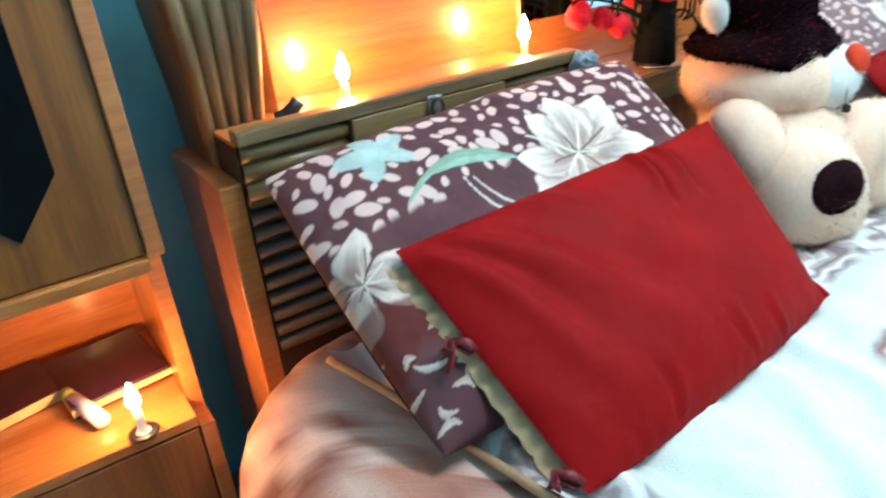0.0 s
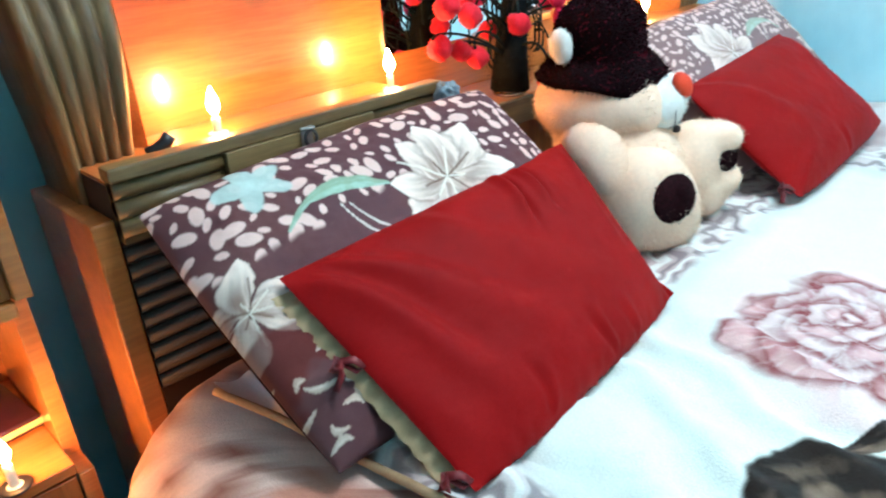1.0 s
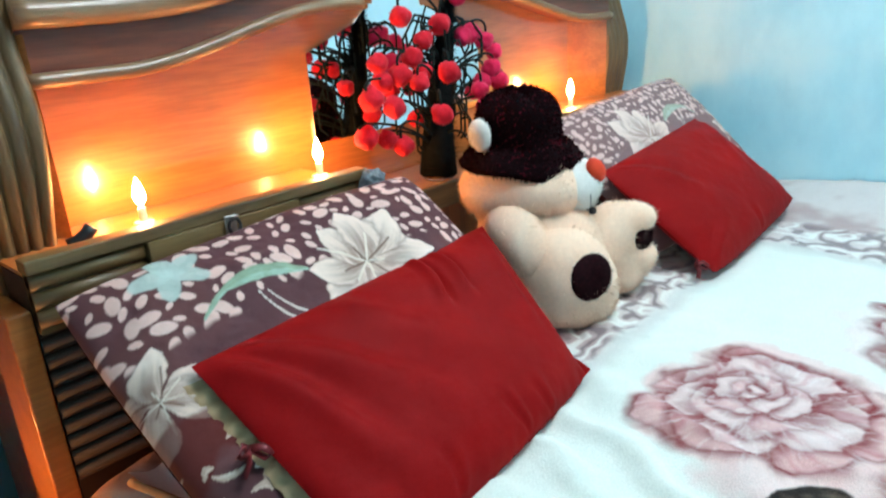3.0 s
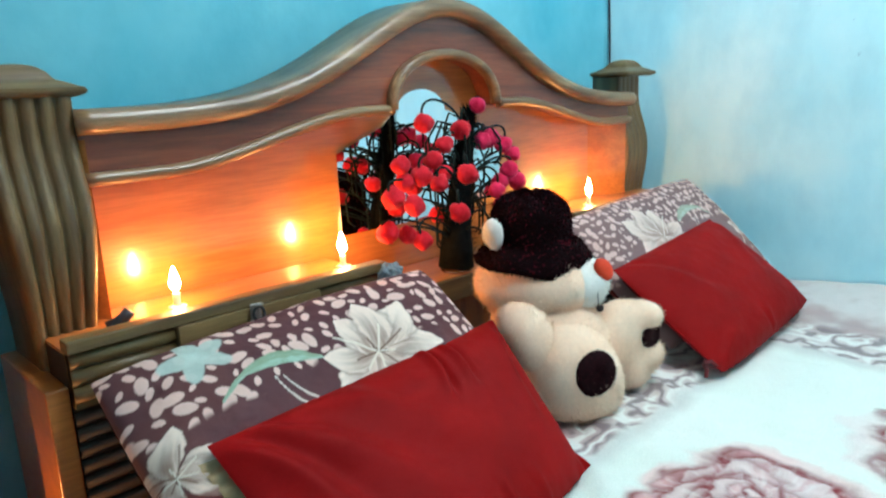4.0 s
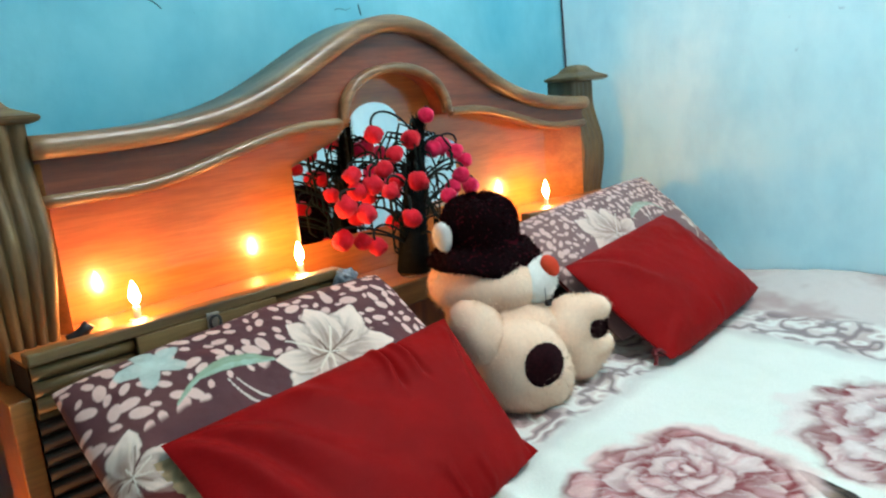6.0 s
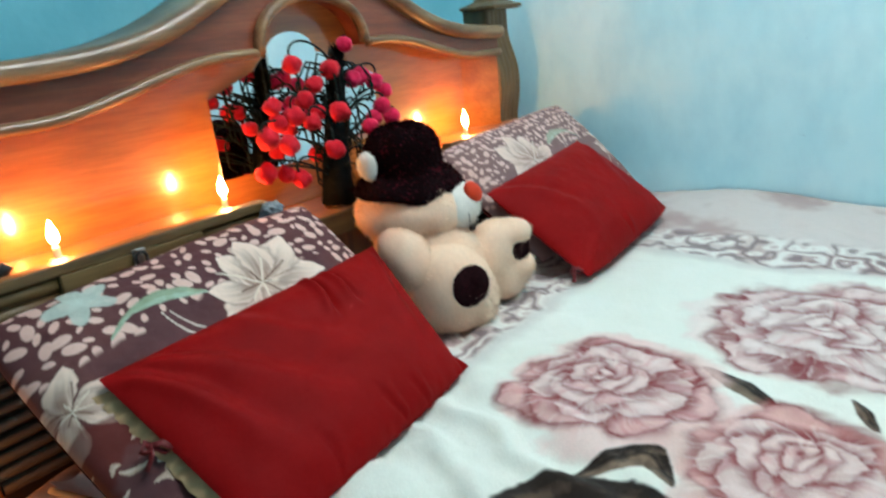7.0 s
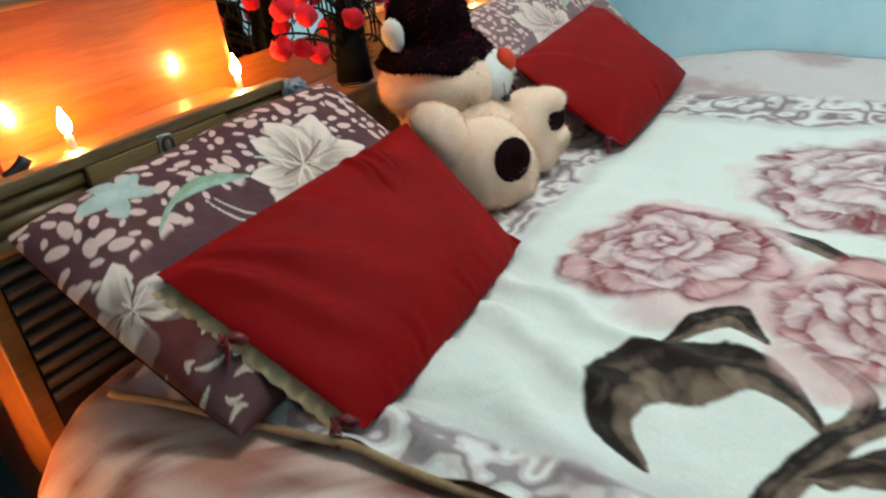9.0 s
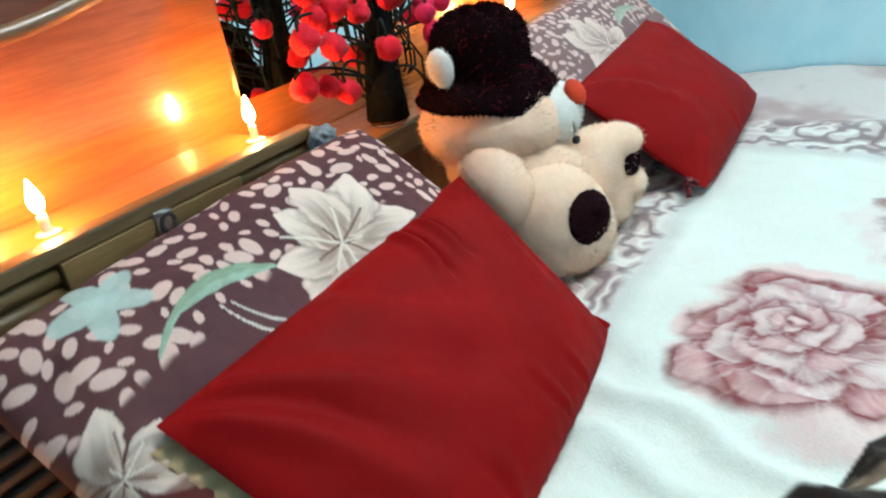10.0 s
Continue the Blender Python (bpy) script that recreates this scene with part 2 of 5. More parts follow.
def profiled(path, profile):
    """Sweep an (out, y) profile along a path in the x-z plane; out is across the path, upwards for a path to the right."""
    bm = bmesh.new()
    rings = []
    for i, (x, z) in enumerate(path):
        (xa, za), (xb, zb) = path[max(i - 1, 0)], path[min(i + 1, len(path) - 1)]
        d = math.hypot(xb - xa, zb - za) or 1
        nx, nz = -(zb - za) / d, (xb - xa) / d
        rings.append([bm.verts.new((x + nx * o, y, z + nz * o)) for o, y in profile])
    k = len(profile)
    for a, b in zip(rings, rings[1:]):
        for j in range(k):
            bm.faces.new((a[j], a[(j + 1) % k], b[(j + 1) % k], b[j]))
    bm.faces.new(list(reversed(rings[0])))
    bm.faces.new(rings[-1])
    bmesh.ops.recalc_face_normals(bm, faces=bm.faces)
    return bm


def prism(outline, y0, y1):
    """A flat board with an outline of (x, z), from y0 to y1."""
    bm = bmesh.new()
    a = [bm.verts.new((x, y0, z)) for x, z in outline]
    b = [bm.verts.new((x, y1, z)) for x, z in outline]
    bm.faces.new(a)
    bm.faces.new(list(reversed(b)))
    n = len(outline)
    for i in range(n):
        bm.faces.new((a[(i + 1) % n], a[i], b[i], b[(i + 1) % n]))
    bmesh.ops.recalc_face_normals(bm, faces=bm.faces)
    return bm


def grid_mesh(name, P, colour, material, parent=None, label="", category="", kind="", closed=False):
    """A sheet from an array of places (rows, columns, 3), with an optional print."""
    h, w = P.shape[:2]
    base = BASE[parent.name] if parent else Vector((0, 0, 0))
    V = P.reshape(-1, 3) - np.array(base)
    i = np.arange(h * w).reshape(h, w)
    q = np.stack([i[:-1, :-1], i[:-1, 1:], i[1:, 1:], i[1:, :-1]], -1).reshape(-1, 4)
    if closed:
        q = np.concatenate([q, np.stack([i[:-1, -1], i[:-1, 0], i[1:, 0], i[1:, -1]], -1).reshape(-1, 4)])
    me = bpy.data.meshes.new(name)
    me.vertices.add(len(V))
    me.vertices.foreach_set("co", V.ravel())
    me.loops.add(q.size)
    me.loops.foreach_set("vertex_index", q.ravel())
    me.polygons.add(len(q))
    me.polygons.foreach_set("loop_start", np.arange(0, q.size, 4))
    me.update(calc_edges=True)
    if colour is not None:
        at = me.attributes.new("print", "FLOAT_COLOR", "POINT")
        at.data.foreach_set("color", np.concatenate([colour, np.ones((len(colour), 1))], 1).ravel())
    ob = finish(new(name, me), material, True)
    BASE[ob.name] = base
    if parent:
        ob.parent = parent
        if label:
            tagged(ob, label)
    else:
        tagged(ob, label, category, "", kind)
    return ob


# ---- room shell ----
floor_bm = box(WALL_L - 0.15, WALL_R + 0.15, WALL_F - 0.15, WALL_Y + 0.15, -0.1, 0.0)
solid("floor", floor_bm, M_FLOOR, "grey cement floor, mostly hidden by the bed", "floor", "structure")
solid("ceiling", box(WALL_L - 0.15, WALL_R + 0.15, WALL_F - 0.15, WALL_Y + 0.15, CEIL, CEIL + 0.1), M_CEIL, "plain off-white ceiling", "ceiling", "structure")
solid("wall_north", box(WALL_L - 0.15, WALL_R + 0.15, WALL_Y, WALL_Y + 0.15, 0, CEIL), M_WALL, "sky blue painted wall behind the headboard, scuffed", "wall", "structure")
solid("wall_east", box(WALL_R, WALL_R + 0.15, WALL_F, WALL_Y, 0, CEIL), M_WALL_EAST, "sky blue painted wall beside the bed, paled to carry its stronger light", "wall", "structure")
solid("wall_west", box(WALL_L - 0.15, WALL_L, WALL_F, WALL_Y, 0, CEIL), M_WALL_PALE, "pale blue painted wall", "wall", "structure")
solid("wall_south", box(WALL_L - 0.15, WALL_R + 0.15, WALL_F - 0.15, WALL_F, 0, CEIL), M_WALL_PALE, "pale blue painted wall", "wall", "structure")

# ---- bed: headboard with storage boxes ----


def smooth01(t):
    t = min(max(t, 0.0), 1.0)
    return t * t * (3 - 2 * t)


def crest(x):
    """Height of the headboard's top edge."""
    return 1.119 - 0.018 * x + 0.220 * math.exp(-(((x - 0.02) / 0.34) ** 2))


def skirt(x):
    """Height of the board's lower edge beside the arch."""
    return 1.022 + 0.078 * smooth01((0.68 - abs(x - 0.01)) / 0.44)


ARCH_W, ARCH_H = 0.168, 0.118
XS = [-0.80 + 1.6 * i / 80 for i in range(81)]
ARCH = [(0.01 - ARCH_W * math.cos(math.pi * i / 28), 1.098 + ARCH_H * math.sin(math.pi * i / 28) ** 0.85) for i in range(29)]
LOWER = [(x, skirt(x)) for x in XS if x < 0.01 - ARCH_W - 0.012] + ARCH + [(x, skirt(x)) for x in XS if x > 0.01 + ARCH_W + 0.012]
UPPER = [(x, crest(x)) for x in XS]

headboard = thing("bed", (0, 0.2, 0), "varnished wooden bed with arched mirror headboard and fluted posts", "bed")
part("crest_board", prism(LOWER + [(x, z - 0.012) for x, z in reversed(UPPER)], 0.150, 0.205), M_RED_WOOD, headboard, "reddish brown grained crest board", smooth=False)


def half_round(height, y_front, y_back, n=7):
    """Profile of a rounded moulding: (out, y)."""
    pts = [(height / 2 * math.sin(a), y_front + height * 0.5 * (1 - math.cos(a))) for a in [math.pi / 2 - math.pi * i / n for i in range(n + 1)]]
    return [(height / 2, y_back)] + pts + [(-height / 2, y_back)]


part("top_moulding", profiled([(x, z - 0.018) for x, z in UPPER], half_round(0.040, 0.118, 0.275)), M_TRIM, headboard, "rounded brown top moulding")
low_path = [(x, z + 0.004) for x, z in LOWER]
cut = len([p for p in LOWER if p[0] < 0.01 - ARCH_W - 0.012])
part("lower_moulding", profiled(low_path[:cut] + [(0.01 - ARCH_W - 0.008, 1.102)], half_round(0.022, 0.132, 0.152)), M_TRIM, headboard, "thin brown moulding")
part("arch_moulding", profiled(low_path[cut:cut + 29], half_round(0.022, 0.128, 0.152)), M_TRIM, headboard, "thin brown moulding")
part("lower_moulding", profiled([(0.01 + ARCH_W + 0.008, 1.102)] + low_path[cut + 29:], half_round(0.022, 0.132, 0.152)), M_TRIM, headboard, "thin brown moulding")
part("back_panel", prism([(-0.80, 0.50), (0.80, 0.50), (0.80, 1.085), (0.42, 1.12), (0.24, 1.23), (-0.22, 1.23), (-0.40, 1.12), (-0.80, 1.085)], PANEL_Y, PANEL_Y + 0.015), M_PANEL, headboard, "glossy honey-coloured back panel", smooth=False)
part("rear_board", prism([(-0.80, 0.30)] + [(0.80, 0.30)] + [(x, z - 0.03) for x, z in reversed(UPPER)], 0.232, 0.262), M_SIDE, headboard, smooth=False)

# the mirror set in the back panel, arched like the opening before it
mirror_outline = [(-0.272, 0.838), (0.255, 0.838), (0.255, 1.020), (0.100, 1.078), (0.072, 1.090)]
mirror_outline += [(-0.020 + 0.078 * math.cos(a), 1.092 + 0.052 * math.sin(a)) for a in [math.pi * i / 18 for i in range(0, 19)]]
mirror_outline += [(-0.112, 1.090), (-0.140, 1.066), (-0.272, 1.016)]
part("mirror", prism(mirror_outline, PANEL_Y - 0.005, PANEL_Y - 0.001), M_MIRROR, headboard, "arched mirror set in the back panel", smooth=False)


def post_front(z):
    """How far forward the post's front face stands at a height."""
    return 0.150 - 0.036 * smooth01((1.10 - z) / 0.16) + 0.020 * smooth01((0.92 - z) / 0.16)


def post_half(z):
    return 0.045 + 0.019 * smooth01((z - 0.76) / 0.26)


def post(cx, flute, back=0.0, widen=0.0):
    zs = [0.30 + 0.86 * i / 60 for i in range(61)]
    P = []
    for z in zs:
        w, yf, ring = post_half(z) * (1 - widen) + 0.061 * widen, post_front(z) + back, []
        for k in range(51):
            s = k / 50
            ring.append((cx - w + 2 * w * s, yf - flute * abs(math.sin(5 * math.pi * s)) ** 0.6, z))
        ring += [(cx + w, 0.19, z), (cx + w, 0.272, z), (cx - w, 0.272, z), (cx - w, 0.19, z)]
        P.append(ring)
    ob = grid_mesh("post", np.array(P), None, M_OAK_Z, headboard, "fluted olive-brown post, curved forward", closed=True)
    bm = bmesh.new()
    rings = []
    for hx, hy, z in [(0.070, 0.066, 1.155), (0.084, 0.080, 1.160), (0.085, 0.081, 1.168), (0.070, 0.067, 1.174), (0.048, 0.046, 1.183), (0.040, 0.038, 1.194), (0.028, 0.028, 1.203), (0.010, 0.010, 1.207)]:
        cy = 0.20
        rings.append([bm.verts.new((cx + sx * hx, cy + sy * hy * 0.85, z)) for sx, sy in ((-1, -1), (1, -1), (1, 1), (-1, 1))])
    for a, b in zip(rings, rings[1:]):
        for k in range(4):
            bm.faces.new((a[k], a[(k + 1) % 4], b[(k + 1) % 4], b[k]))
    bm.faces.new(list(reversed(rings[0])))
    bm.faces.new(rings[-1])
    bmesh.ops.bevel(bm, geom=list(bm.edges), offset=0.002, segments=2, affect="EDGES")
    part("cap", bm, M_OAK, ob, "low pointed cap", smooth=False)


post(-0.861, 0.010)
post(0.852, 0.003, 0.030, 1.0)
for s in (-1, 1):
    # splayed cheek of the niche and the deep outer side
    bm = bmesh.new()
    inner = 0.668 if s > 0 else 0.786
    foot = [(s * 0.790, 0.150 if s > 0 else 0.140), (s * inner, PANEL_Y), (s * (inner + 0.02), PANEL_Y + 0.006), (s * 0.812, 0.165)]
    lo, hi = [bm.verts.new((x, y, 0.74)) for x, y in foot], [bm.verts.new((x, y, 1.09)) for x, y in foot]
    for k in range(4):
        bm.faces.new((lo[k], lo[(k + 1) % 4], hi[(k + 1) % 4], hi[k]))
    bm.faces.new(lo), bm.faces.new(hi)
    bmesh.ops.recalc_face_normals(bm, faces=bm.faces)
    part("niche_cheek", bm, M_PANEL, headboard, "honey-coloured splayed niche side", smooth=False)
    x0, x1 = sorted((s * 0.898, s * 0.930))
    part("side_panel", box(x0, x1, 0.030, 0.275, 0.0, 0.745, 0.003), M_PANEL, headboard, "honey-brown side board", smooth=False)


def storage_box(x0, x1, flip):
    """A storage box with a lid: ribbed ends, a flat middle plate and a latch."""
    body = part("storage_box", box(x0, x1, 0.034, PANEL_Y - 0.004, 0.06, 0.790), M_SHADED_BOARD, headboard, "storage box behind the pillows", smooth=False)
    part("rail", box(x0 - 0.004, x1 + 0.004, 0.002, 0.034, 0.800, 0.819, 0.003), M_OAK, body, "raised front rail of the ledge", smooth=False)
    part("ledge", box(x0, x1, 0.0345, PANEL_Y - 0.003, 0.7905, LEDGE_Z, 0.001), M_PANEL, body, "glossy honey-coloured ledge", smooth=False)
    a, b = x0 + (x1 - x0) * 0.27, x0 + (x1 - x0) * 0.73
    part("middle_plate", box(a, b, 0.000, 0.034, 0.715, 0.7995, 0.002), M_OAK, body, "flat olive-brown front plate", smooth=False)
    for xa, xb in ((x0, a - 0.002), (b + 0.002, x1)):
        for k in range(3):
            z = 0.786 - 0.0262 * k
            bm = swept([(xa, 0.020, z), ((xa + xb) / 2, 0.020, z), (xb, 0.020, z)], 0.0128, 14)
            part("rib", bm, M_OAK, body)
        part("front_rail", box(xa, xb, 0.016, 0.034, 0.712, 0.7995), M_OAK, body, smooth=False)
    # the shade on these lower ribs is put into their dark colour
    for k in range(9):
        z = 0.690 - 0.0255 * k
        part("lower_rib", swept([(x0, 0.036, z), ((x0 + x1) / 2, 0.036, z), (x1, 0.036, z)], 0.0125, 10), M_SHADED_BOARD, body)
    cx = x0 + (x1 - x0) * 0.5
    latch = part("latch", box(cx - 0.010, cx + 0.010, -0.003, 0.0, 0.770, 0.806, 0.001), M_STEEL, body, "worn steel hasp with a ring")
    part("staple", swept([(cx - 0.006, 0.0, 0.802), (cx - 0.006, -0.014, 0.806), (cx + 0.006, -0.014, 0.806), (cx + 0.006, 0.0, 0.802)], 0.0025, 8), M_STEEL, latch)
    ring = [(cx + 0.010 * math.cos(a2), -0.012, 0.790 + 0.012 * math.sin(a2)) for a2 in [2 * math.pi * i / 20 for i in range(21)]]
    part("ring", swept(ring, 0.0028, 8), M_BLACK, latch)


storage_box(-0.896, -0.318, 1)
storage_box(0.318, 0.896, -1)
part("middle_shelf", box(-0.313, 0.313, 0.032, PANEL_Y - 0.006, 0.678, SHELF_Z - 0.003, 0.004), M_OAK, headboard, "olive-brown front of the lower middle shelf", smooth=False)
part("shelf_top", box(-0.311, 0.311, 0.036, PANEL_Y - 0.006, SHELF_Z - 0.0028, SHELF_Z, 0.001), M_PANEL, headboard, "glossy shelf surface", smooth=False)
part("middle_front", box(-0.313, 0.313, 0.085, 0.105, 0.30, 0.676), M_SIDE, headboard, "dark brown front under the shelf", smooth=False)

# ---- bed base, mattress and covers ----
part("platform", box(-0.93, 1.03, -1.98, 0.030, 0.0, 0.20, 0.01), M_SIDE, headboard, "brown wooden platform", smooth=False)


def cover_print(x, y, z):
    """Pinkish plush with red-brown and grey patches."""
    n1, n2, n3 = fbm(x * 12 + z * 11, y * 8, 3.0), fbm(x * 17 - z * 15, y * 12 + z * 6, 8.0), fbm(x * 5 + z * 9, y * 4 - z * 3, 15.0)
    img = np.ones((len(x), 3)) * lin(236, 204, 190)
    img = over(img, lin(190, 122, 100), 0.9 * step(0.46, 0.57, n1 + 0.10 * (n2 - 0.5)))
    img = over(img, lin(126, 62, 48), 0.9 * step(0.50, 0.60, n2) * step(0.38, 0.52, n3))
    img = over(img, lin(226, 216, 212), 0.6 * step(0.55, 0.7, n3))
    return img


def mattress_sheet():
    """The covered mattress: a soft-cornered block, wrapped ring by ring."""
    x0, x1, y0, y1 = -1.03, 1.052, -1.98, 0.022
    rings = []
    ts = np.linspace(0, 1, 700, endpoint=False)
    for inset, z in [(0.02, 0.205), (0.0, 0.24), (-0.004, 0.30), (0.012, 0.36), (0.030, 0.41), (0.055, 0.455), (0.085, 0.488), (0.12, 0.506), (0.16, 0.511), (0.21, 0.505), (0.3, 0.498), (0.6, 0.498), (0.9, 0.498)]:
        cx, cy, hx, hy = (x0 + x1) / 2, (y0 + y1) / 2, (x1 - x0) / 2 - inset, (y1 - y0) / 2 - inset * 0.5
        r = min(0.10, hx * 0.5, hy * 0.5)
        straight = [2 * (hx - r), 2 * (hy - r)]
        arc = math.pi / 2 * r
        total = 2 * sum(straight) + 4 * arc
        ring = []
        for t in ts:
            d = t * total
            for q in range(4):
                s = straight[q % 2]
                hx2, hy2 = (hx, hy) if q % 2 == 0 else (hy, hx)
                a = q * math.pi / 2
                if d < s:
                    p = (-(hx2 - r) + d, -hy2)
                elif d < s + arc:
                    b = (d - s) / r
                    p = ((hx2 - r) + r * math.sin(b), -(hy2 - r) - r * math.cos(b))
                else:
                    d -= s + arc
                    continue
                ring.append((cx + p[0] * math.cos(a) - p[1] * math.sin(a), cy + p[0] * math.sin(a) + p[1] * math.cos(a), z))
                break
        while len(ring) < len(ts):
            ring.append(ring[-1])
        rings.append(ring)
    P = np.array(rings)
    ripple = fbm(P[..., 0] * 7 + P[..., 2] * 2, P[..., 1] * 7, 5.0) - 0.5
    side = step(0.50, 0.40, P[..., 2])
    P[..., 0] += ripple * 0.030 * side * np.where(P[..., 0] < 0.9, 1, 0)
    return P


MP = mattress_sheet()
F = MP.reshape(-1, 3)
grid_mesh("mattress", MP, cover_print(F[:, 0], F[:, 1], F[:, 2]), M_PLUSH, None, "thick mattress in a pinkish plush cover with brown patches", "mattress", closed=True)


mattress = bpy.data.objects["mattress"]
piping = [(-1.002 + 0.030 * max(0.0, 1 + (y + 0.13) / 0.08) + 0.004 * math.sin(y * 9), y, 0.396 + 0.006 * math.sin(y * 5)) for y in [-0.13 - 1.8 * i / 60 for i in range(61)]]
part("piping", swept(piping, 0.006, 8), plain("dusty_pink_piping", lin(150, 112, 98), lin(172, 134, 118), 30, 0.9), mattress, "dusty pink seam along the side")


def petal_ring(img, x, y, cx, cy, ring, size, n, turn, pale, dark, seed, soft=False):
    """Overlapping round petals with dark rims, laid round a centre."""
    for k in range(n):
        h1, h2, h3 = (float(hash2(k + ring * 90, n + seed, c)) for c in (1.0, 2.0, 3.0))
        a = turn + 2 * math.pi * (k + 0.5 * (h1 - 0.5)) / n
        jit = 0.8 + 0.45 * h2
        rk = ring * (0.85 + 0.3 * h3)
        px, py = cx + rk * math.cos(a), cy + rk * math.sin(a)
        u = (x - px) * math.cos(a) + (y - py) * math.sin(a)
        v = -(x - px) * math.sin(a) + (y - py) * math.cos(a)
        wob = 1 + 0.34 * (fbm(x * 22, y * 22, seed + k + ring * 50) - 0.5) * 2
        q = np.sqrt((u / (size * jit * 0.9)) ** 2 + (v / (size * jit * 1.15)) ** 2) * wob
        inside = step(1.0, 0.93, q)
        rim = np.clip(0.22 * step(0.2, 0.95, q) ** 1.5 + 0.30 * step(0.80, 0.97, q) * step(0.36, 0.62, fbm(x * 28, y * 28, seed + 61 + k)), 0, 1) * step(-0.5, 0.3, u / size) + 0.48 * step(0.45, -0.6, u / size)
        rim = np.clip(rim * (0.6 + 0.8 * fbm(x * 35, y * 35, seed + 9 + k)), 0, 1)
        vein = 0.35 * fbm(v * 60, u * 9, seed + 40 + k)
        col = np.asarray(pale) * (1 - rim[:, None]) + np.asarray(dark) * rim[:, None]
        ridge = step(0.55, 0.72, fbm(v * 70, u * 10, seed + 70 + k))
        col = col * (1 - np.array([0.12, 0.30, 0.28]) * ridge[:, None]) * (1 - 0.18 * vein[:, None]) * np.array([1.0, 1 - 0.12, 1 - 0.1]) ** vein[:, None]
        if soft:
            inside = (0.42 + 0.5 * fbm(x * 20, y * 20, seed + k)) * step(1.04, 0.62, q)
            col = np.asarray(pale) * (1 - 0.75 * rim[:, None]) + np.asarray(dark) * 0.75 * rim[:, None]
        if not soft:
            img = over(img, dark, np.clip(1.5 * fbm(x * 24, y * 24, seed + 90 + k) - 0.05, 0, 1) * (0.85 * step(1.62, 0.96, q) ** 1.4 + 0.16 * step(1.12, 0.98, q)))
        img = over(img, col, inside)
    return img


def rose(img, x, y, core, outer, R, seed, pale, dark):
    """A full-blown rose: rings of petals from a wide outer ring to a cup set off its middle."""
    (kx, ky), (ox, oy) = core, outer
    near = np.hypot(x - ox, y - oy) < R * 1.5
    sub, xs, ys = img[near], x[near], y[near]
    wx, wy = fbm(xs * 13, ys * 13, seed + 31) - 0.5, fbm(xs * 13, ys * 13, seed + 37) - 0.5
    xs, ys = xs + R * 0.30 * wx, ys + R * 0.30 * wy
    soft = tuple(0.55 * p + 0.45 * d for p, d in zip(pale, dark))
    light = tuple(0.45 * p + 0.55 * w for p, w in zip(pale, lin(246, 240, 236)))
    for f, size, n, rimcol in ((0.80, 0.36, 9, soft), (0.60, 0.32, 7, dark), (0.44, 0.27, 6, dark), (0.30, 0.21, 5, dark), (0.17, 0.15, 4, dark), (0.06, 0.10, 3, dark)):
        k = min(1.0, f / 0.70)
        cx, cy = kx * (1 - k) + ox * k, ky * (1 - k) + oy * k
        sub = petal_ring(sub, xs, ys, cx, cy, R * f, R * size, n, seed * 1.3 + f * 9, pale if f > 0.5 else light, rimcol, seed, f > 0.7)
    sub = over(sub, dark, 0.8 * step(R * 0.05, R * 0.02, np.hypot(xs - kx, ys - ky)))
    # brushed strokes across the petals
    hair = step(0.52, 0.78, fbm(np.hypot(xs - ox, ys - oy) * 30, np.arctan2(ys - oy, xs - ox) * 26, seed + 77))
    sub = over(sub, lin(250, 244, 240), 0.35 * hair * step(1.05 * R, 0.7 * R, np.hypot(xs - ox, ys - oy)))
    img[near] = sub
    return img


def leaf(img, x, y, spine, widths, seed, dark, light):
    """A brown leaf or stem along a spine of (x, y) with half-widths."""
    best, along, across = np.full(len(x), 9.0), np.zeros(len(x)), np.zeros(len(x))
    pts, ws = [], []
    for i in range(len(spine) - 1):
        p0, p1, p2, p3 = (spine[max(0, min(len(spine) - 1, j))] for j in (i - 1, i, i + 1, i + 2))
        for k in range(6):
            t = k / 6
            pts.append(tuple(0.5 * (2 * b + (c - a) * t + (2 * a - 5 * b + 4 * c - d) * t * t + (3 * b - a - 3 * c + d) * t ** 3) for a, b, c, d in zip(p0, p1, p2, p3)))
            ws.append(widths[i] * (1 - t) + widths[i + 1] * t)
    pts.append(spine[-1])
    ws.append(widths[-1])
    for i in range(len(pts) - 1):
        (ax, ay), (bx, by) = pts[i], pts[i + 1]
        dx, dy = bx - ax, by - ay
        L = dx * dx + dy * dy + 1e-9
        t = np.clip(((x - ax) * dx + (y - ay) * dy) / L, 0, 1)
        off = ((x - ax) * dy - (y - ay) * dx) / math.sqrt(L)
        dist = np.hypot(x - ax - t * dx, y - ay - t * dy)
        w = ws[i] * (1 - t) + ws[i + 1] * t + 1e-4
        q = dist / w
        hit = q < best
        best, along, across = np.where(hit, q, best), np.where(hit, i + t, along), np.where(hit, off / w, across)
    best = best * (1 + 0.25 * (fbm(x * 45, y * 45, seed) - 0.5))
    tone = np.clip(0.34 + 0.42 * across - 0.34 * across ** 2 - 0.42 * np.exp(-((across + 0.12) / 0.14) ** 2) + 0.50 * (fbm(along * 0.6, across * 1.6, seed + 5) - 0.5) * 2 + 0.14 * (fbm(x * 60, y * 60, seed + 8) - 0.5), 0, 1)
    col = np.asarray(dark) * (1 - tone[:, None]) + np.asarray(light) * tone[:, None]
    return over(img, col, step(1.0, 0.85, best))


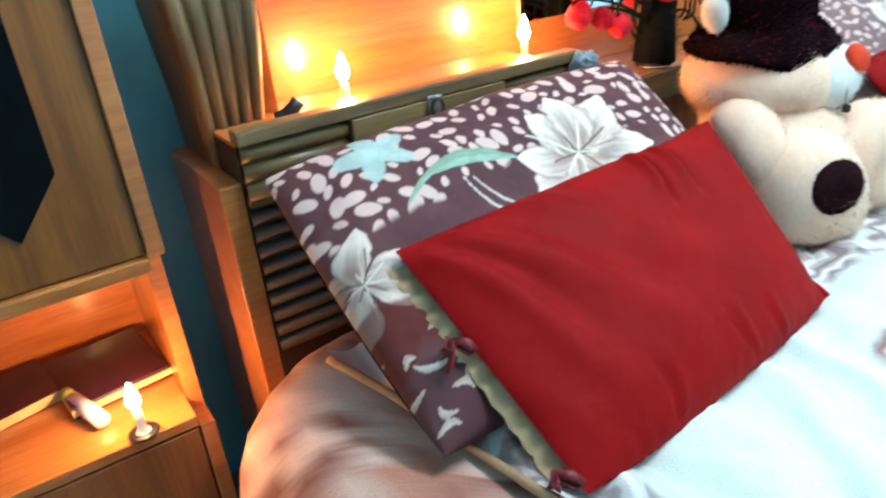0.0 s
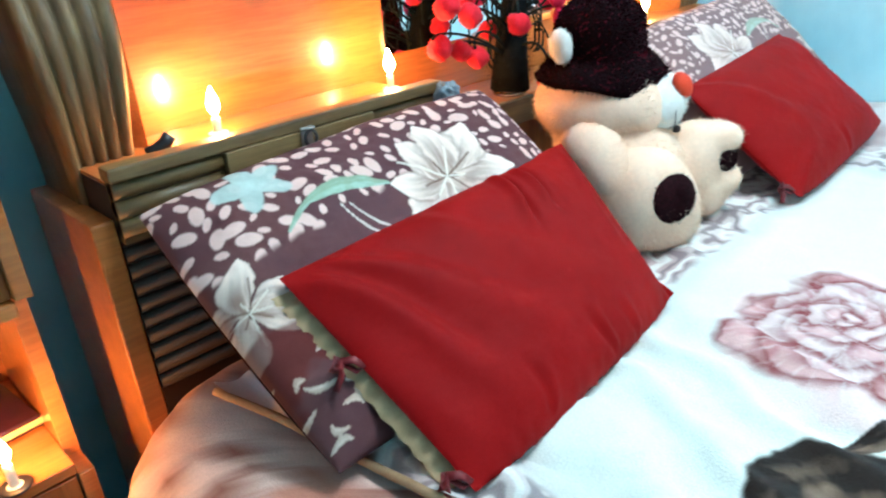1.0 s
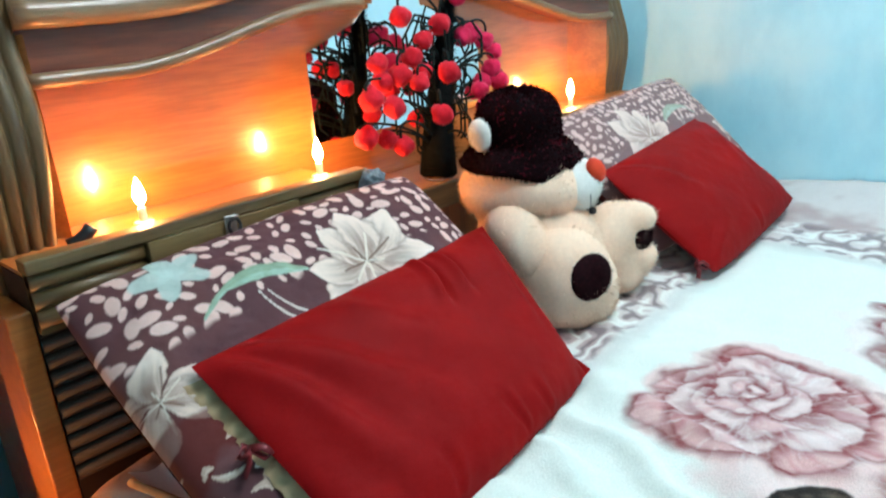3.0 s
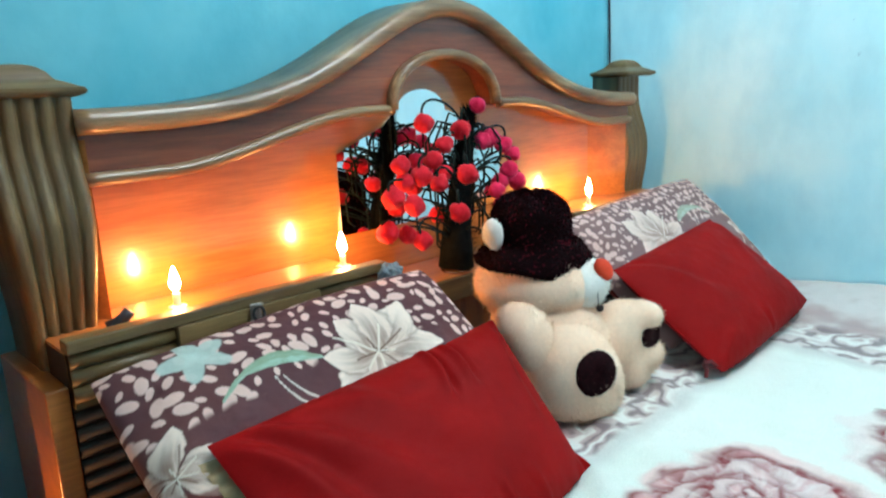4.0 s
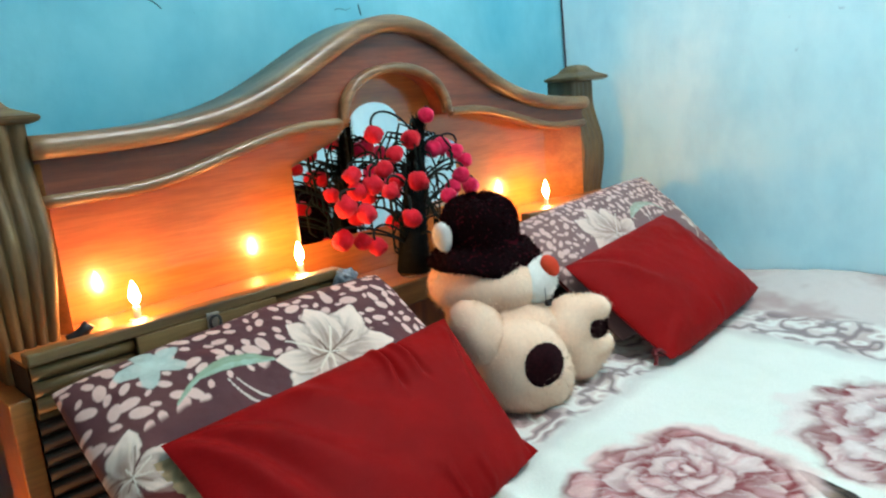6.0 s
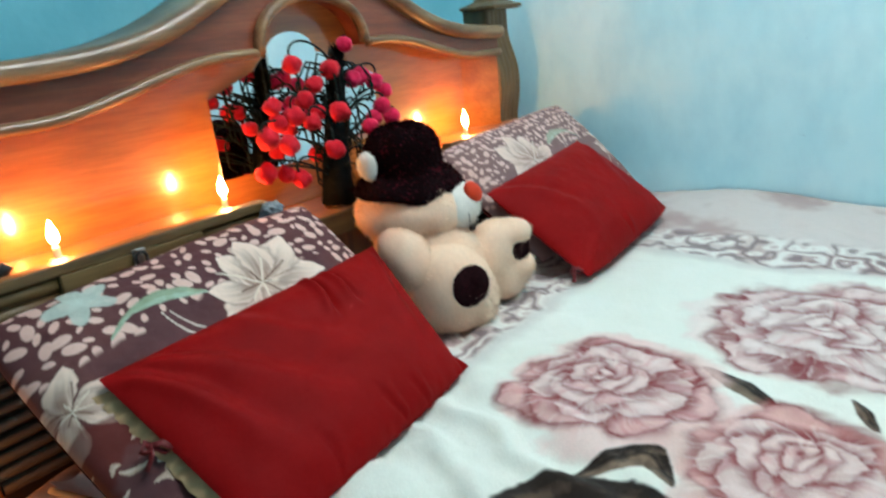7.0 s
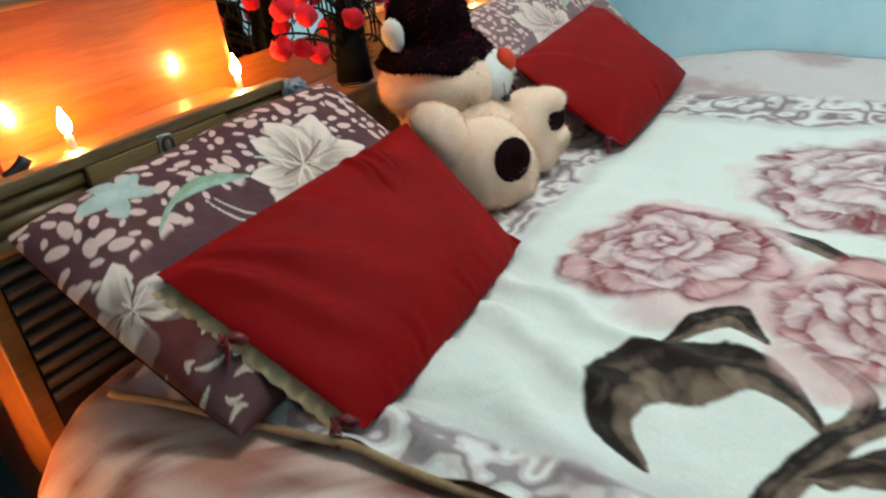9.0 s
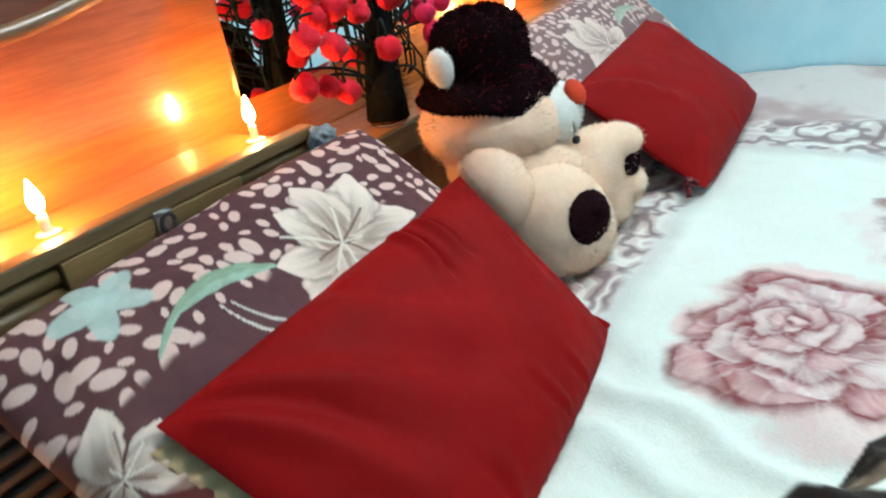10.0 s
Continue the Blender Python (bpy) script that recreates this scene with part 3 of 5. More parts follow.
def blanket_print(x, y):
    white, grey, shade = lin(247, 247, 241), lin(196, 184, 184), lin(124, 106, 110)
    img = np.ones((len(x), 3)) * white
    img = img * (1 - np.array([0.10, 0.07, 0.12]) * fbm(x * 5, y * 5, 2.0)[:, None])
    wob = 0.022 * (fbm(x * 9, y * 9, 21.0) - 0.5)
    edge = np.maximum.reduce([x - 0.515, -0.715 - x, y + 0.415]) + wob
    # scrolled border, then a mottled margin
    margin = np.asarray(lin(222, 210, 206)) * (1 - 0.42 * step(0.45, 0.75, fbm(x * 7, y * 7, 31.0))[:, None] * np.array([0.7, 1.0, 1.0]))
    img = over(img, margin, step(-0.004, 0.012, edge))
    curl = np.sin(26 * (fbm(x * 12, y * 12, 12.0, 3) + 0.4 * edge) + 14 * edge)
    band = step(-0.01, 0.02, edge) * step(0.20, 0.14, edge)
    img = over(img, shade, band * 0.75 * step(0.35, 0.85, curl))
    img = over(img, white, band * 0.75 * step(0.35, 0.85, -curl))
    img = over(img, grey, 0.5 * step(-0.05, 0.0, edge) * step(0.02, -0.01, edge))
    pale, rosy = lin(244, 220, 214), lin(132, 46, 52)
    brown, tan = lin(34, 23, 19), lin(158, 132, 112)
    img = leaf(img, x, y, [(-0.682, -0.805), (-0.62, -0.739), (-0.529, -0.740), (-0.495, -0.80), (-0.473, -0.856), (-0.498, -0.913), (-0.549, -0.958)], [0.003, 0.028, 0.064, 0.068, 0.046, 0.021, 0.004], 3.0, brown, tan)
    img = leaf(img, x, y, [(-0.680, -0.925), (-0.600, -0.950), (-0.538, -0.981), (-0.490, -1.015), (-0.450, -1.045)], [0.020, 0.021, 0.020, 0.018, 0.014], 9.0, brown, tan)
    img = leaf(img, x, y, [(-0.620, -0.970), (-0.560, -1.020), (-0.505, -1.068), (-0.492, -1.120), (-0.515, -1.165), (-0.555, -1.205)], [0.014, 0.015, 0.018, 0.020, 0.016, 0.008], 10.0, brown, tan)
    img = leaf(img, x, y, [(-0.420, -0.930), (-0.455, -0.985), (-0.505, -0.985), (-0.540, -0.962)], [0.008, 0.015, 0.015, 0.010], 19.0, brown, tan)
    img = leaf(img, x, y, [(-0.624, -0.953), (-0.588, -1.007), (-0.59, -1.085), (-0.621, -1.142)], [0.004, 0.026, 0.030, 0.007], 11.0, brown, tan)
    img = leaf(img, x, y, [(-0.487, -1.069), (-0.498, -1.136), (-0.555, -1.20)], [0.007, 0.025, 0.007], 12.0, brown, tan)
    img = leaf(img, x, y, [(-0.06, -0.801), (-0.097, -0.867), (-0.15, -0.938)], [0.006, 0.028, 0.008], 13.0, brown, tan)
    img = leaf(img, x, y, [(-0.053, -1.029), (-0.10, -1.05), (-0.145, -1.07)], [0.004, 0.013, 0.006], 14.0, brown, tan)
    img = leaf(img, x, y, [(-0.132, -1.095), (-0.072, -1.184), (-0.112, -1.266), (-0.161, -1.337)], [0.006, 0.044, 0.058, 0.012], 15.0, brown, tan)
    img = leaf(img, x, y, [(0.015, -1.177), (0.116, -1.253), (0.181, -1.356)], [0.006, 0.044, 0.012], 16.0, brown, tan)
    img = rose(img, x, y, (0.215, -0.938), (0.178, -0.952), 0.235, 2.0, lin(246, 226, 222), rosy)
    img = rose(img, x, y, (-0.427, -1.233), (-0.440, -1.255), 0.140, 5.0, pale, rosy)
    img = rose(img, x, y, (-0.262, -0.994), (-0.305, -0.998), 0.165, 3.0, lin(236, 188, 182), lin(132, 34, 40))
    img = rose(img, x, y, (-0.166, -0.645), (-0.208, -0.688), 0.180, 1.0, lin(244, 204, 200), lin(130, 26, 34))
    img = leaf(img, x, y, [(-0.444, -0.750), (-0.387, -0.783), (-0.353, -0.817), (-0.412, -0.871)], [0.007, 0.024, 0.028, 0.004], 6.0, brown, tan)
    return img


def blanket_height(x, y):
    h = 0.506 + 0.018 * (fbm(x * 4, y * 4, 6.0) - 0.5) + 0.016 * np.abs(fbm(x * 5 + y * 2, y * 3 - x, 27.0) - 0.5) * 2 + 0.005 * (fbm(x * 14, y * 14, 7.0) - 0.5)
    h = h + 0.012 * np.maximum.reduce([step(-0.68, -0.78, x), step(0.76, 0.84, x), step(-0.30, -0.20, y)])
    h = h + 0.028 * step(0.80, 1.0, x) * step(-0.25, -0.55, y) * step(-0.95, -0.62, y)
    drag = np.abs(np.sin(26 * (x - 0.55 * y) + 7 * fbm(x * 3, y * 3, 41.0))) ** 3
    h = h + 0.011 * drag * step(-0.20, -0.35, x) * step(-0.95, -0.60, y) + 0.004 * drag * step(0.2, 0.5, fbm(x * 2, y * 2, 43.0))
    crease = fbm(x * 10 + 3 * fbm(x * 4, y * 4, 9.0), y * 10, 17.0) - 0.5
    return h + 0.070 * np.abs(crease) * step(0.30, 0.10, np.abs(x - 0.05)) * step(-0.50, -0.36, y)


gx, gy = np.meshgrid(np.linspace(-0.835, 1.052, 760), np.linspace(-0.095, -1.97, 720))
edge_wave = 0.012 * (fbm(gy * 6, gy * 0 + 1.0, 4.0) - 0.5)
left_edge = 0.835 - 0.885 + 0.17 * np.minimum(-gy, 0.5)
gx = gx + (edge_wave + left_edge) * step(-0.6, -0.83, gx)
gz = blanket_height(gx, gy) - 0.004 * step(-0.82, -0.835, gx)
blanket = thing("blanket", (0.1, -1.0, 0.5), "white plush blanket printed with pink roses and brown leaves", "blanket")
grid_mesh("blanket_sheet", np.stack([gx, gy, gz], -1), blanket_print(gx.ravel(), gy.ravel()), M_PLUSH, blanket, "white plush sheet with rose print")
hem = [(-0.888 + 0.17 * min(-y, 0.5) + 0.012 * (float(fbm(np.array([y * 6.0]), np.array([1.0]), 4.0)[0]) - 0.5), y, 0.522 + 0.003 * math.sin(y * 23)) for y in [-0.10 - 1.85 * i / 90 for i in range(91)]]
part("hem", swept(hem, 0.0055, 10, flat=0.7), plain("beige_binding", lin(150, 116, 84), lin(178, 146, 110), 40, 0.85, 0.3), blanket, "beige bound edge")

# ---- pillows and cushions ----


def lily(img, u, v, cx, cy, petals, seed):
    """A pale open lily of broad petals (degrees, length), with a soft brown heart and thin stamens."""
    R = max(p[1] for p in petals)
    near = np.hypot(u - cx, v - cy) < R * 1.3
    if not near.any():
        return img
    s, x, y = img[near], u[near] - cx, v[near] - cy
    for k, (deg, L) in enumerate(petals):
        a = math.radians(deg)
        p, q = x * math.cos(a) + y * math.sin(a), -x * math.sin(a) + y * math.cos(a)
        q = q + 0.10 * L * np.sin(p / L * 3 + k)
        t = np.clip(p / L, 0, 1)
        w = L * 0.30 * np.sin(np.pi * np.clip(t * 0.93 + 0.05, 0, 1) ** 1.15) * (1 + 0.5 * (fbm(x * 70, y * 70, seed + k) - 0.5))
        e = np.abs(q) / (w + 1e-5)
        m = step(1.0, 0.9, e) * (p > 0) * (p < L)
        vein = fbm(q * 170, p * 16, seed + k * 2)
        col = np.asarray(lin(238, 214, 200)) * (1 - 0.42 * step(0.35, 0.75, vein)[:, None] * step(1.0, 0.25, t)[:, None])
        col = over(col, lin(146, 112, 98), 0.80 * step(0.80, 0.10, t) * step(1.05, 0.20, e) * np.clip(0.4 + vein, 0, 1))
        col = over(col, lin(176, 150, 136), 0.7 * step(0.72, 1.0, e))
        s = over(s, lin(84, 56, 56), 0.40 * step(1.3, 0.95, e) * (p > 0.1 * L) * (p < L))
        s = over(s, col, m)
    for k in range(9):
        a = math.radians(petals[0][0]) + 0.7 * k + 0.2 * math.sin(k * 3.1)
        p, q = x * math.cos(a) + y * math.sin(a), -x * math.sin(a) + y * math.cos(a)
        tone = lin(108, 78, 66) if k % 2 else lin(236, 222, 206)
        s = over(s, tone, 0.8 * step(R * 0.022, R * 0.008, np.abs(q - 0.12 * p * p / R)) * (p > 0) * (p < R * (0.42 + 0.2 * math.sin(k * 2.3))))
    img[near] = s
    return img


def dots(img, u, v, mask, cell, seed):
    """Rounded pale blotches of many sizes, one to a cell."""
    gi, gj = np.floor(u / cell), np.floor(v / cell)
    for di in (-1, 0, 1):
        for dj in (-1, 0, 1):
            i, j = gi + di, gj + dj
            cx, cy = (i + 0.25 + 0.5 * hash2(i, j, seed)) * cell, (j + 0.25 + 0.5 * hash2(i, j, seed + 1)) * cell
            a = 6.28 * hash2(i, j, seed + 2)
            r = cell * (0.18 + 0.30 * hash2(i, j, seed + 3))
            x, y = u - cx, v - cy
            p, q = x * np.cos(a) + y * np.sin(a), -x * np.sin(a) + y * np.cos(a)
            d = np.hypot(p / (r * 1.35), q / (r * 0.78)) + 0.25 * (p / r) * (hash2(i, j, seed + 4) - 0.5)
            img = over(img, lin(222, 186, 176), step(1.0, 0.86, d) * mask)
    return img


def pillow_print(u, v, W, H, flip):
    """Mauve ground, pale blotches along the top, lilies and a mint spray. u, v in metres from the lower corner."""
    uu = u if not flip else W - u
    img = np.ones((len(u), 3)) * lin(88, 54, 58)
    img = over(img, lin(104, 64, 62), 0.6 * step(0.4, 0.7, fbm(u * 9, v * 9, 1.0)))
    front = H * 0.63 - 0.06 * step(0.80 * W, 0.95 * W, uu) + 0.07 * (fbm(u * 9, v * 9, 4.0) - 0.5)
    img = dots(img, u, v, step(-0.004, 0.004, v - front), 0.022 if flip else 0.027, 2.0)
    mint = lin(176, 202, 188)
    for k in range(0 if flip else 5):
        a = 0.5 + 1.25 * k
        cx, cy = W * 0.20 + 0.026 * math.cos(a), H * 0.865 + 0.020 * math.sin(a)
        p, q = (uu - cx) * math.cos(a) + (v - cy) * math.sin(a), -(uu - cx) * math.sin(a) + (v - cy) * math.cos(a)
        img = over(img, np.asarray(lin(196, 212, 204)) * (1 - 0.25 * fbm(u * 60, v * 60, 2.0)[:, None]), 0.9 * step(1.0, 0.8, np.hypot(p / 0.030, q / 0.016) * (1 + 0.4 * (fbm(u * 50, v * 50, k + 3.0) - 0.5))))
    img = leaf(img, uu, v, [(W * 0.19, H * 0.645), (W * 0.26, H * 0.71), (W * 0.34, H * 0.725), (W * 0.40, H * 0.705), (W * 0.455, H * 0.66)], [0.002, 0.005, 0.013, 0.012, 0.003], 8.0, lin(140, 160, 134), mint)
    for k in range(2):
        img = leaf(img, uu, v, [(W * (0.325 + 0.02 * k), H * (0.66 - 0.01 * k)), (W * (0.335 + 0.024 * k), H * 0.59), (W * (0.355 + 0.03 * k), H * 0.52)], [0.0012, 0.0016, 0.0024], 30.0 + k, lin(200, 186, 176), lin(232, 220, 208))
    img = lily(img, uu, v, W * 0.61, H * 0.60, [(255, 0.09), (318, 0.10), (205, 0.125), (166, 0.095), (-10, 0.120), (118, 0.09), (42, 0.125), (76, 0.110)], 1.0)
    img = lily(img, uu, v, W * 0.040, H * 0.49, [(20, 0.055), (150, 0.06), (235, 0.075), (300, 0.06), (75, 0.072), (350, 0.06)], 2.0)
    img = over(img, lin(96, 34, 30), 0.8 * step(0.46, 0.58, fbm(uu * 14, v * 14, 33.0)) * step(0.20, 0.12, uu) * step(0.26, 0.18, v))
    for k in range(16):
        bx, by = 0.004 + 0.040 * (k % 4) + 0.012 * math.sin(k * 5.0), 0.020 + 0.036 * (k // 4) + 0.012 * math.sin(k * 1.9)
        a, size = k * 2.4, 0.016 + 0.008 * math.sin(k * 3.7)
        img = leaf(img, uu, v, [(bx, by), (bx + size * math.cos(a) - 0.006 * math.sin(a), by + size * math.sin(a) + 0.006 * math.cos(a)), (bx + 1.6 * size * math.cos(a), by + 1.6 * size * math.sin(a))], [0.0014, 0.0044, 0.0012], 20.0 + k, lin(190, 166, 150), lin(226, 208, 192))
    img = leaf(img, uu, v, [(W * 0.10, H * 0.18), (W * 0.17, H * 0.13), (W * 0.22, H * 0.04)], [0.002, 0.006, 0.002], 8.0, lin(210, 200, 190), lin(226, 214, 200))
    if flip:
        # a pale wash over the print stands in for hazy light by the wall
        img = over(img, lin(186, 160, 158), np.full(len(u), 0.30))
    return img


def puffed(A, B, C, D, thick, n, m, seed, pinch=0.02, wrinkle=0.006, power=0.5, belly=0.0):
    """Upper and lower sheets of a stuffed cushion with corners A, B, C, D (lower left, lower right, upper right, upper left)."""
    u, v = np.meshgrid(np.linspace(0, 1, n), np.linspace(0, 1, m))
    A, B, C, D = (np.array(p, float) for p in (A, B, C, D))
    X = ((1 - u) * (1 - v))[..., None] * A + (u * (1 - v))[..., None] * B + (u * v)[..., None] * C + ((1 - u) * v)[..., None] * D
    N = np.cross(B - A, D - A)
    N /= np.linalg.norm(N)
    s, t = 2 * u - 1, 2 * v - 1
    X = X - (0.5 * pinch * (s * (1 - t * t)))[..., None] * (B - A) / np.linalg.norm(B - A) - (0.5 * pinch * (t * (1 - s * s)))[..., None] * (D - A) / np.linalg.norm(D - A)
    X = X - (belly * (1 - s ** 4) * (1 - v) ** 2)[..., None] * (D - A) / np.linalg.norm(D - A)
    prof = np.clip((1 - s ** 4) * (1 - t ** 4), 0, 1) ** power
    edge = np.clip((1 - s ** 2) * (1 - t ** 2) * 6, 0, 1)
    w = wrinkle * ((fbm(u * 7 + seed, v * 7, seed) - 0.5) * 2 * edge + 0.5 * (fbm(u * 22 + seed, v * 14, seed + 2) - 0.5) * edge)
    top = X + (thick * prof + w)[..., None] * N
    low = X - (thick * prof)[..., None] * N
    return top, low, u, v


def pillow(A, B, C, D, thick, flip, label, seed):
    ob = thing("pillow", tuple((np.array(A) + np.array(B)) / 2), label, "pillow", "patterned pillows against the headboard")
    W, H = np.linalg.norm(np.array(B) - A), np.linalg.norm(np.array(D) - A)
    top, low, u, v = puffed(A, B, C, D, thick, 340, 230, seed, -0.012, 0.010)
    col = pillow_print(u.ravel() * W, v.ravel() * H, W, H, flip)
    grid_mesh("pillow_front", top, col, M_PRINT, ob, "mauve cotton printed with lilies and pale blotches")
    red = over(col * 0 + lin(92, 62, 68), lin(128, 44, 40), step(0.45, 0.6, fbm(u.ravel() * 9, v.ravel() * 9, 3.0)))
    grid_mesh("pillow_back", low[:, ::-1][::2, ::2], red.reshape(230, 340, 3)[:, ::-1][::2, ::2].reshape(-1, 3), M_PRINT, ob)


pillow((-0.866, -0.372, 0.538), (-0.262, -0.350, 0.545), (-0.246, -0.020, 0.790), (-0.882, -0.014, 0.757), 0.060, False, "mauve pillow printed with lilies, leaning on the headboard box", 1.0)
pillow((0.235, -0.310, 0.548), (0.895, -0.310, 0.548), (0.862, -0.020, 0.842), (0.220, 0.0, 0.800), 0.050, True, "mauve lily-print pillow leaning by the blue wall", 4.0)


def bow(at, parent, s):
    """A small tied ribbon."""
    x, y, z = at
    loops = []
    for k, (dx, dy, dz) in enumerate(((-0.012, -0.010, 0.006), (0.010, -0.014, -0.004))):
        loops.append(swept([(x, y, z), (x + dx * s, y + dy * s, z + dz * s + 0.008), (x + 1.8 * dx * s, y + 1.6 * dy * s, z + 1.4 * dz * s), (x + dx * s, y + dy * s * 1.3, z + dz * s - 0.006), (x, y, z)], 0.005, 8, flat=0.35))
    loops.append(swept([(x, y, z), (x - 0.008 * s, y - 0.012 * s, z - 0.010 * s), (x - 0.020 * s, y - 0.016 * s, z - 0.022 * s)], 0.005, 8, flat=0.3))
    part("ribbon", join(*loops), M_RED_DARK, parent, "knotted dark red ribbon")


def crease(u, v, p, q, width, rise, lean):
    """A pulled fold between two places of a cover (u, v): a ridge with a groove on one side."""
    L, M = 0.56, 0.34
    dx, dy = (q[0] - p[0]) * L, (q[1] - p[1]) * M
    size = math.hypot(dx, dy)
    x, y = (u - p[0]) * L, (v - p[1]) * M
    along = (x * dx + y * dy) / size ** 2
    wander = 0.35 * width * np.sin(along * 5.0 + p[0] * 9)
    off = ((x * dy - y * dx) / size + wander) / (width * (0.6 + 0.7 * np.clip(along, 0, 1)))
    ends = step(-0.04, 0.12, along) * step(1.15, 0.55, along)
    return 0.75 * rise * ends * (np.exp(-off ** 2) - lean * np.exp(-(off + 1.5) ** 2 * 1.4))


NEAR_FOLDS = [((0.635, 1.0), (0.61, 0.62), 0.010, 0.0150, 1.2), ((0.70, 0.97), (0.72, 0.62), 0.010, 0.0130, 1.1), ((0.02, 0.97), (0.24, 0.10), 0.022, 0.0110, 0.7), ((0.06, 0.98), (0.52, 0.16), 0.026, 0.0110, 0.6),
              ((0.95, 0.95), (0.86, 0.30), 0.016, 0.0080, 0.8), ((0.34, 0.95), (0.70, 0.22), 0.030, 0.0080, 0.5), ((0.62, 0.03), (0.58, 0.26), 0.010, 0.0050, 0.8), ((0.76, 0.02), (0.70, 0.20), 0.010, 0.0045, 0.8), ((0.30, 0.02), (0.34, 0.22), 0.012, 0.0045, 0.8)]
FAR_FOLDS = [((0.04, 0.96), (0.40, 0.30), 0.022, 0.0060, 0.6), ((0.97, 0.96), (0.70, 0.35), 0.024, 0.0050, 0.6), ((0.05, 0.04), (0.30, 0.30), 0.018, 0.0060, 0.7), ((0.50, 0.02), (0.52, 0.20), 0.012, 0.0040, 0.7)]


def cushion(A, B, C, D, thick, label, seed, ties, lining, lining_label, drop, folds):
    ob = thing("cushion", tuple((np.array(A) + np.array(B)) / 2), label, "cushion", "red cushions on the bed")
    top, low, u, v = puffed(A, B, C, D, thick, 200, 150, seed, 0.002, 0.003, 0.72, 0.012)
    face = np.cross(np.array(B) - A, np.array(D) - A)
    face /= np.linalg.norm(face)
    rim = np.clip((1 - (2 * u - 1) ** 6) * (1 - (2 * v - 1) ** 6) * 4, 0, 1)
    top = top + (sum(crease(u, v, *f) for f in folds) * rim)[..., None] * face
    # the seam puckers a little
    top[..., 2] += 0.0020 * np.sin(u * 95 + 5 * fbm(u * 9, v, seed)) * step(0.10, 0.0, v)
    grid_mesh("cover_front", top, None, M_RED, ob, "crimson satin-cotton cover")
    grid_mesh("cover_back", low[:, ::-1], None, M_RED, ob)
    A, B, C, D = (np.array(p, float) for p in (A, B, C, D))
    N = np.cross(B - A, D - A)
    N /= np.linalg.norm(N)
    e = (A - B) / np.linalg.norm(A - B)
    up = (D - A) * 0.12
    for k in ties:
        bow(tuple(A * (1 - k) + D * k + e * 0.012 - N * 0.006), ob, 1.0)
    if not drop:
        return
    # the loose corner of the cover, folded under
    fu, fv = np.meshgrid(np.linspace(0, 1, 14), np.linspace(0, 1, 12))
    flap = (B + e * 0.05)[None, None] - e * (0.075 * fu * (1 - 0.35 * fv))[..., None] + (D - A) * (0.30 * fv)[..., None] - N * (0.014 + 0.012 * np.sin(fu * 4 + fv * 3))[..., None]
    grid_mesh("loose_corner", flap, None, M_RED, ob, "tucked red corner of the cover")
    sh = -N * drop
    t2, l2, u2, v2 = puffed(A + e * 0.014 + sh + up * 0.4, B + sh + e * 0.03 + up, C + sh + e * 0.03 - up, D + e * 0.014 + sh - up * 0.2, thick * 0.8, 60, 50, seed + 3, 0.01, 0.010, 0.6)
    t2 = t2 + (0.0035 * np.sin(v2 * 75 + 6 * fbm(u2 * 4, v2 * 4, 2.0)))[..., None] * N
    grid_mesh("filling", t2, None, lining, ob, lining_label)
    grid_mesh("filling_back", l2[:, ::-1], None, lining, ob)


cushion((-0.780, -0.492, 0.528), (-0.286, -0.440, 0.526), (-0.214, -0.180, 0.710), (-0.815, -0.222, 0.707), 0.042, "crimson cushion with khaki filling, leaning on a printed pillow", 2.0, (0.10, 0.62), M_KHAKI, "khaki inner pillow showing at the open end", 0.022, NEAR_FOLDS)
cushion((0.226, -0.434, 0.528), (0.768, -0.418, 0.556), (0.728, -0.160, 0.754), (0.192, -0.186, 0.722), 0.050, "plain crimson cushion leaning on a pillow by the wall", 6.0, (0.12,), M_RED_DARK, "", 0.0, FAR_FOLDS)

# ---- teddy bear ----
rng = np.random.RandomState(5)
TIPS = {M_FUR.name: M_FUR_TIP, M_FUR_WHITE.name: M_WHITE_TIP, M_PAD.name: M_PAD_TIP, M_NOSE.name: M_NOSE_TIP}


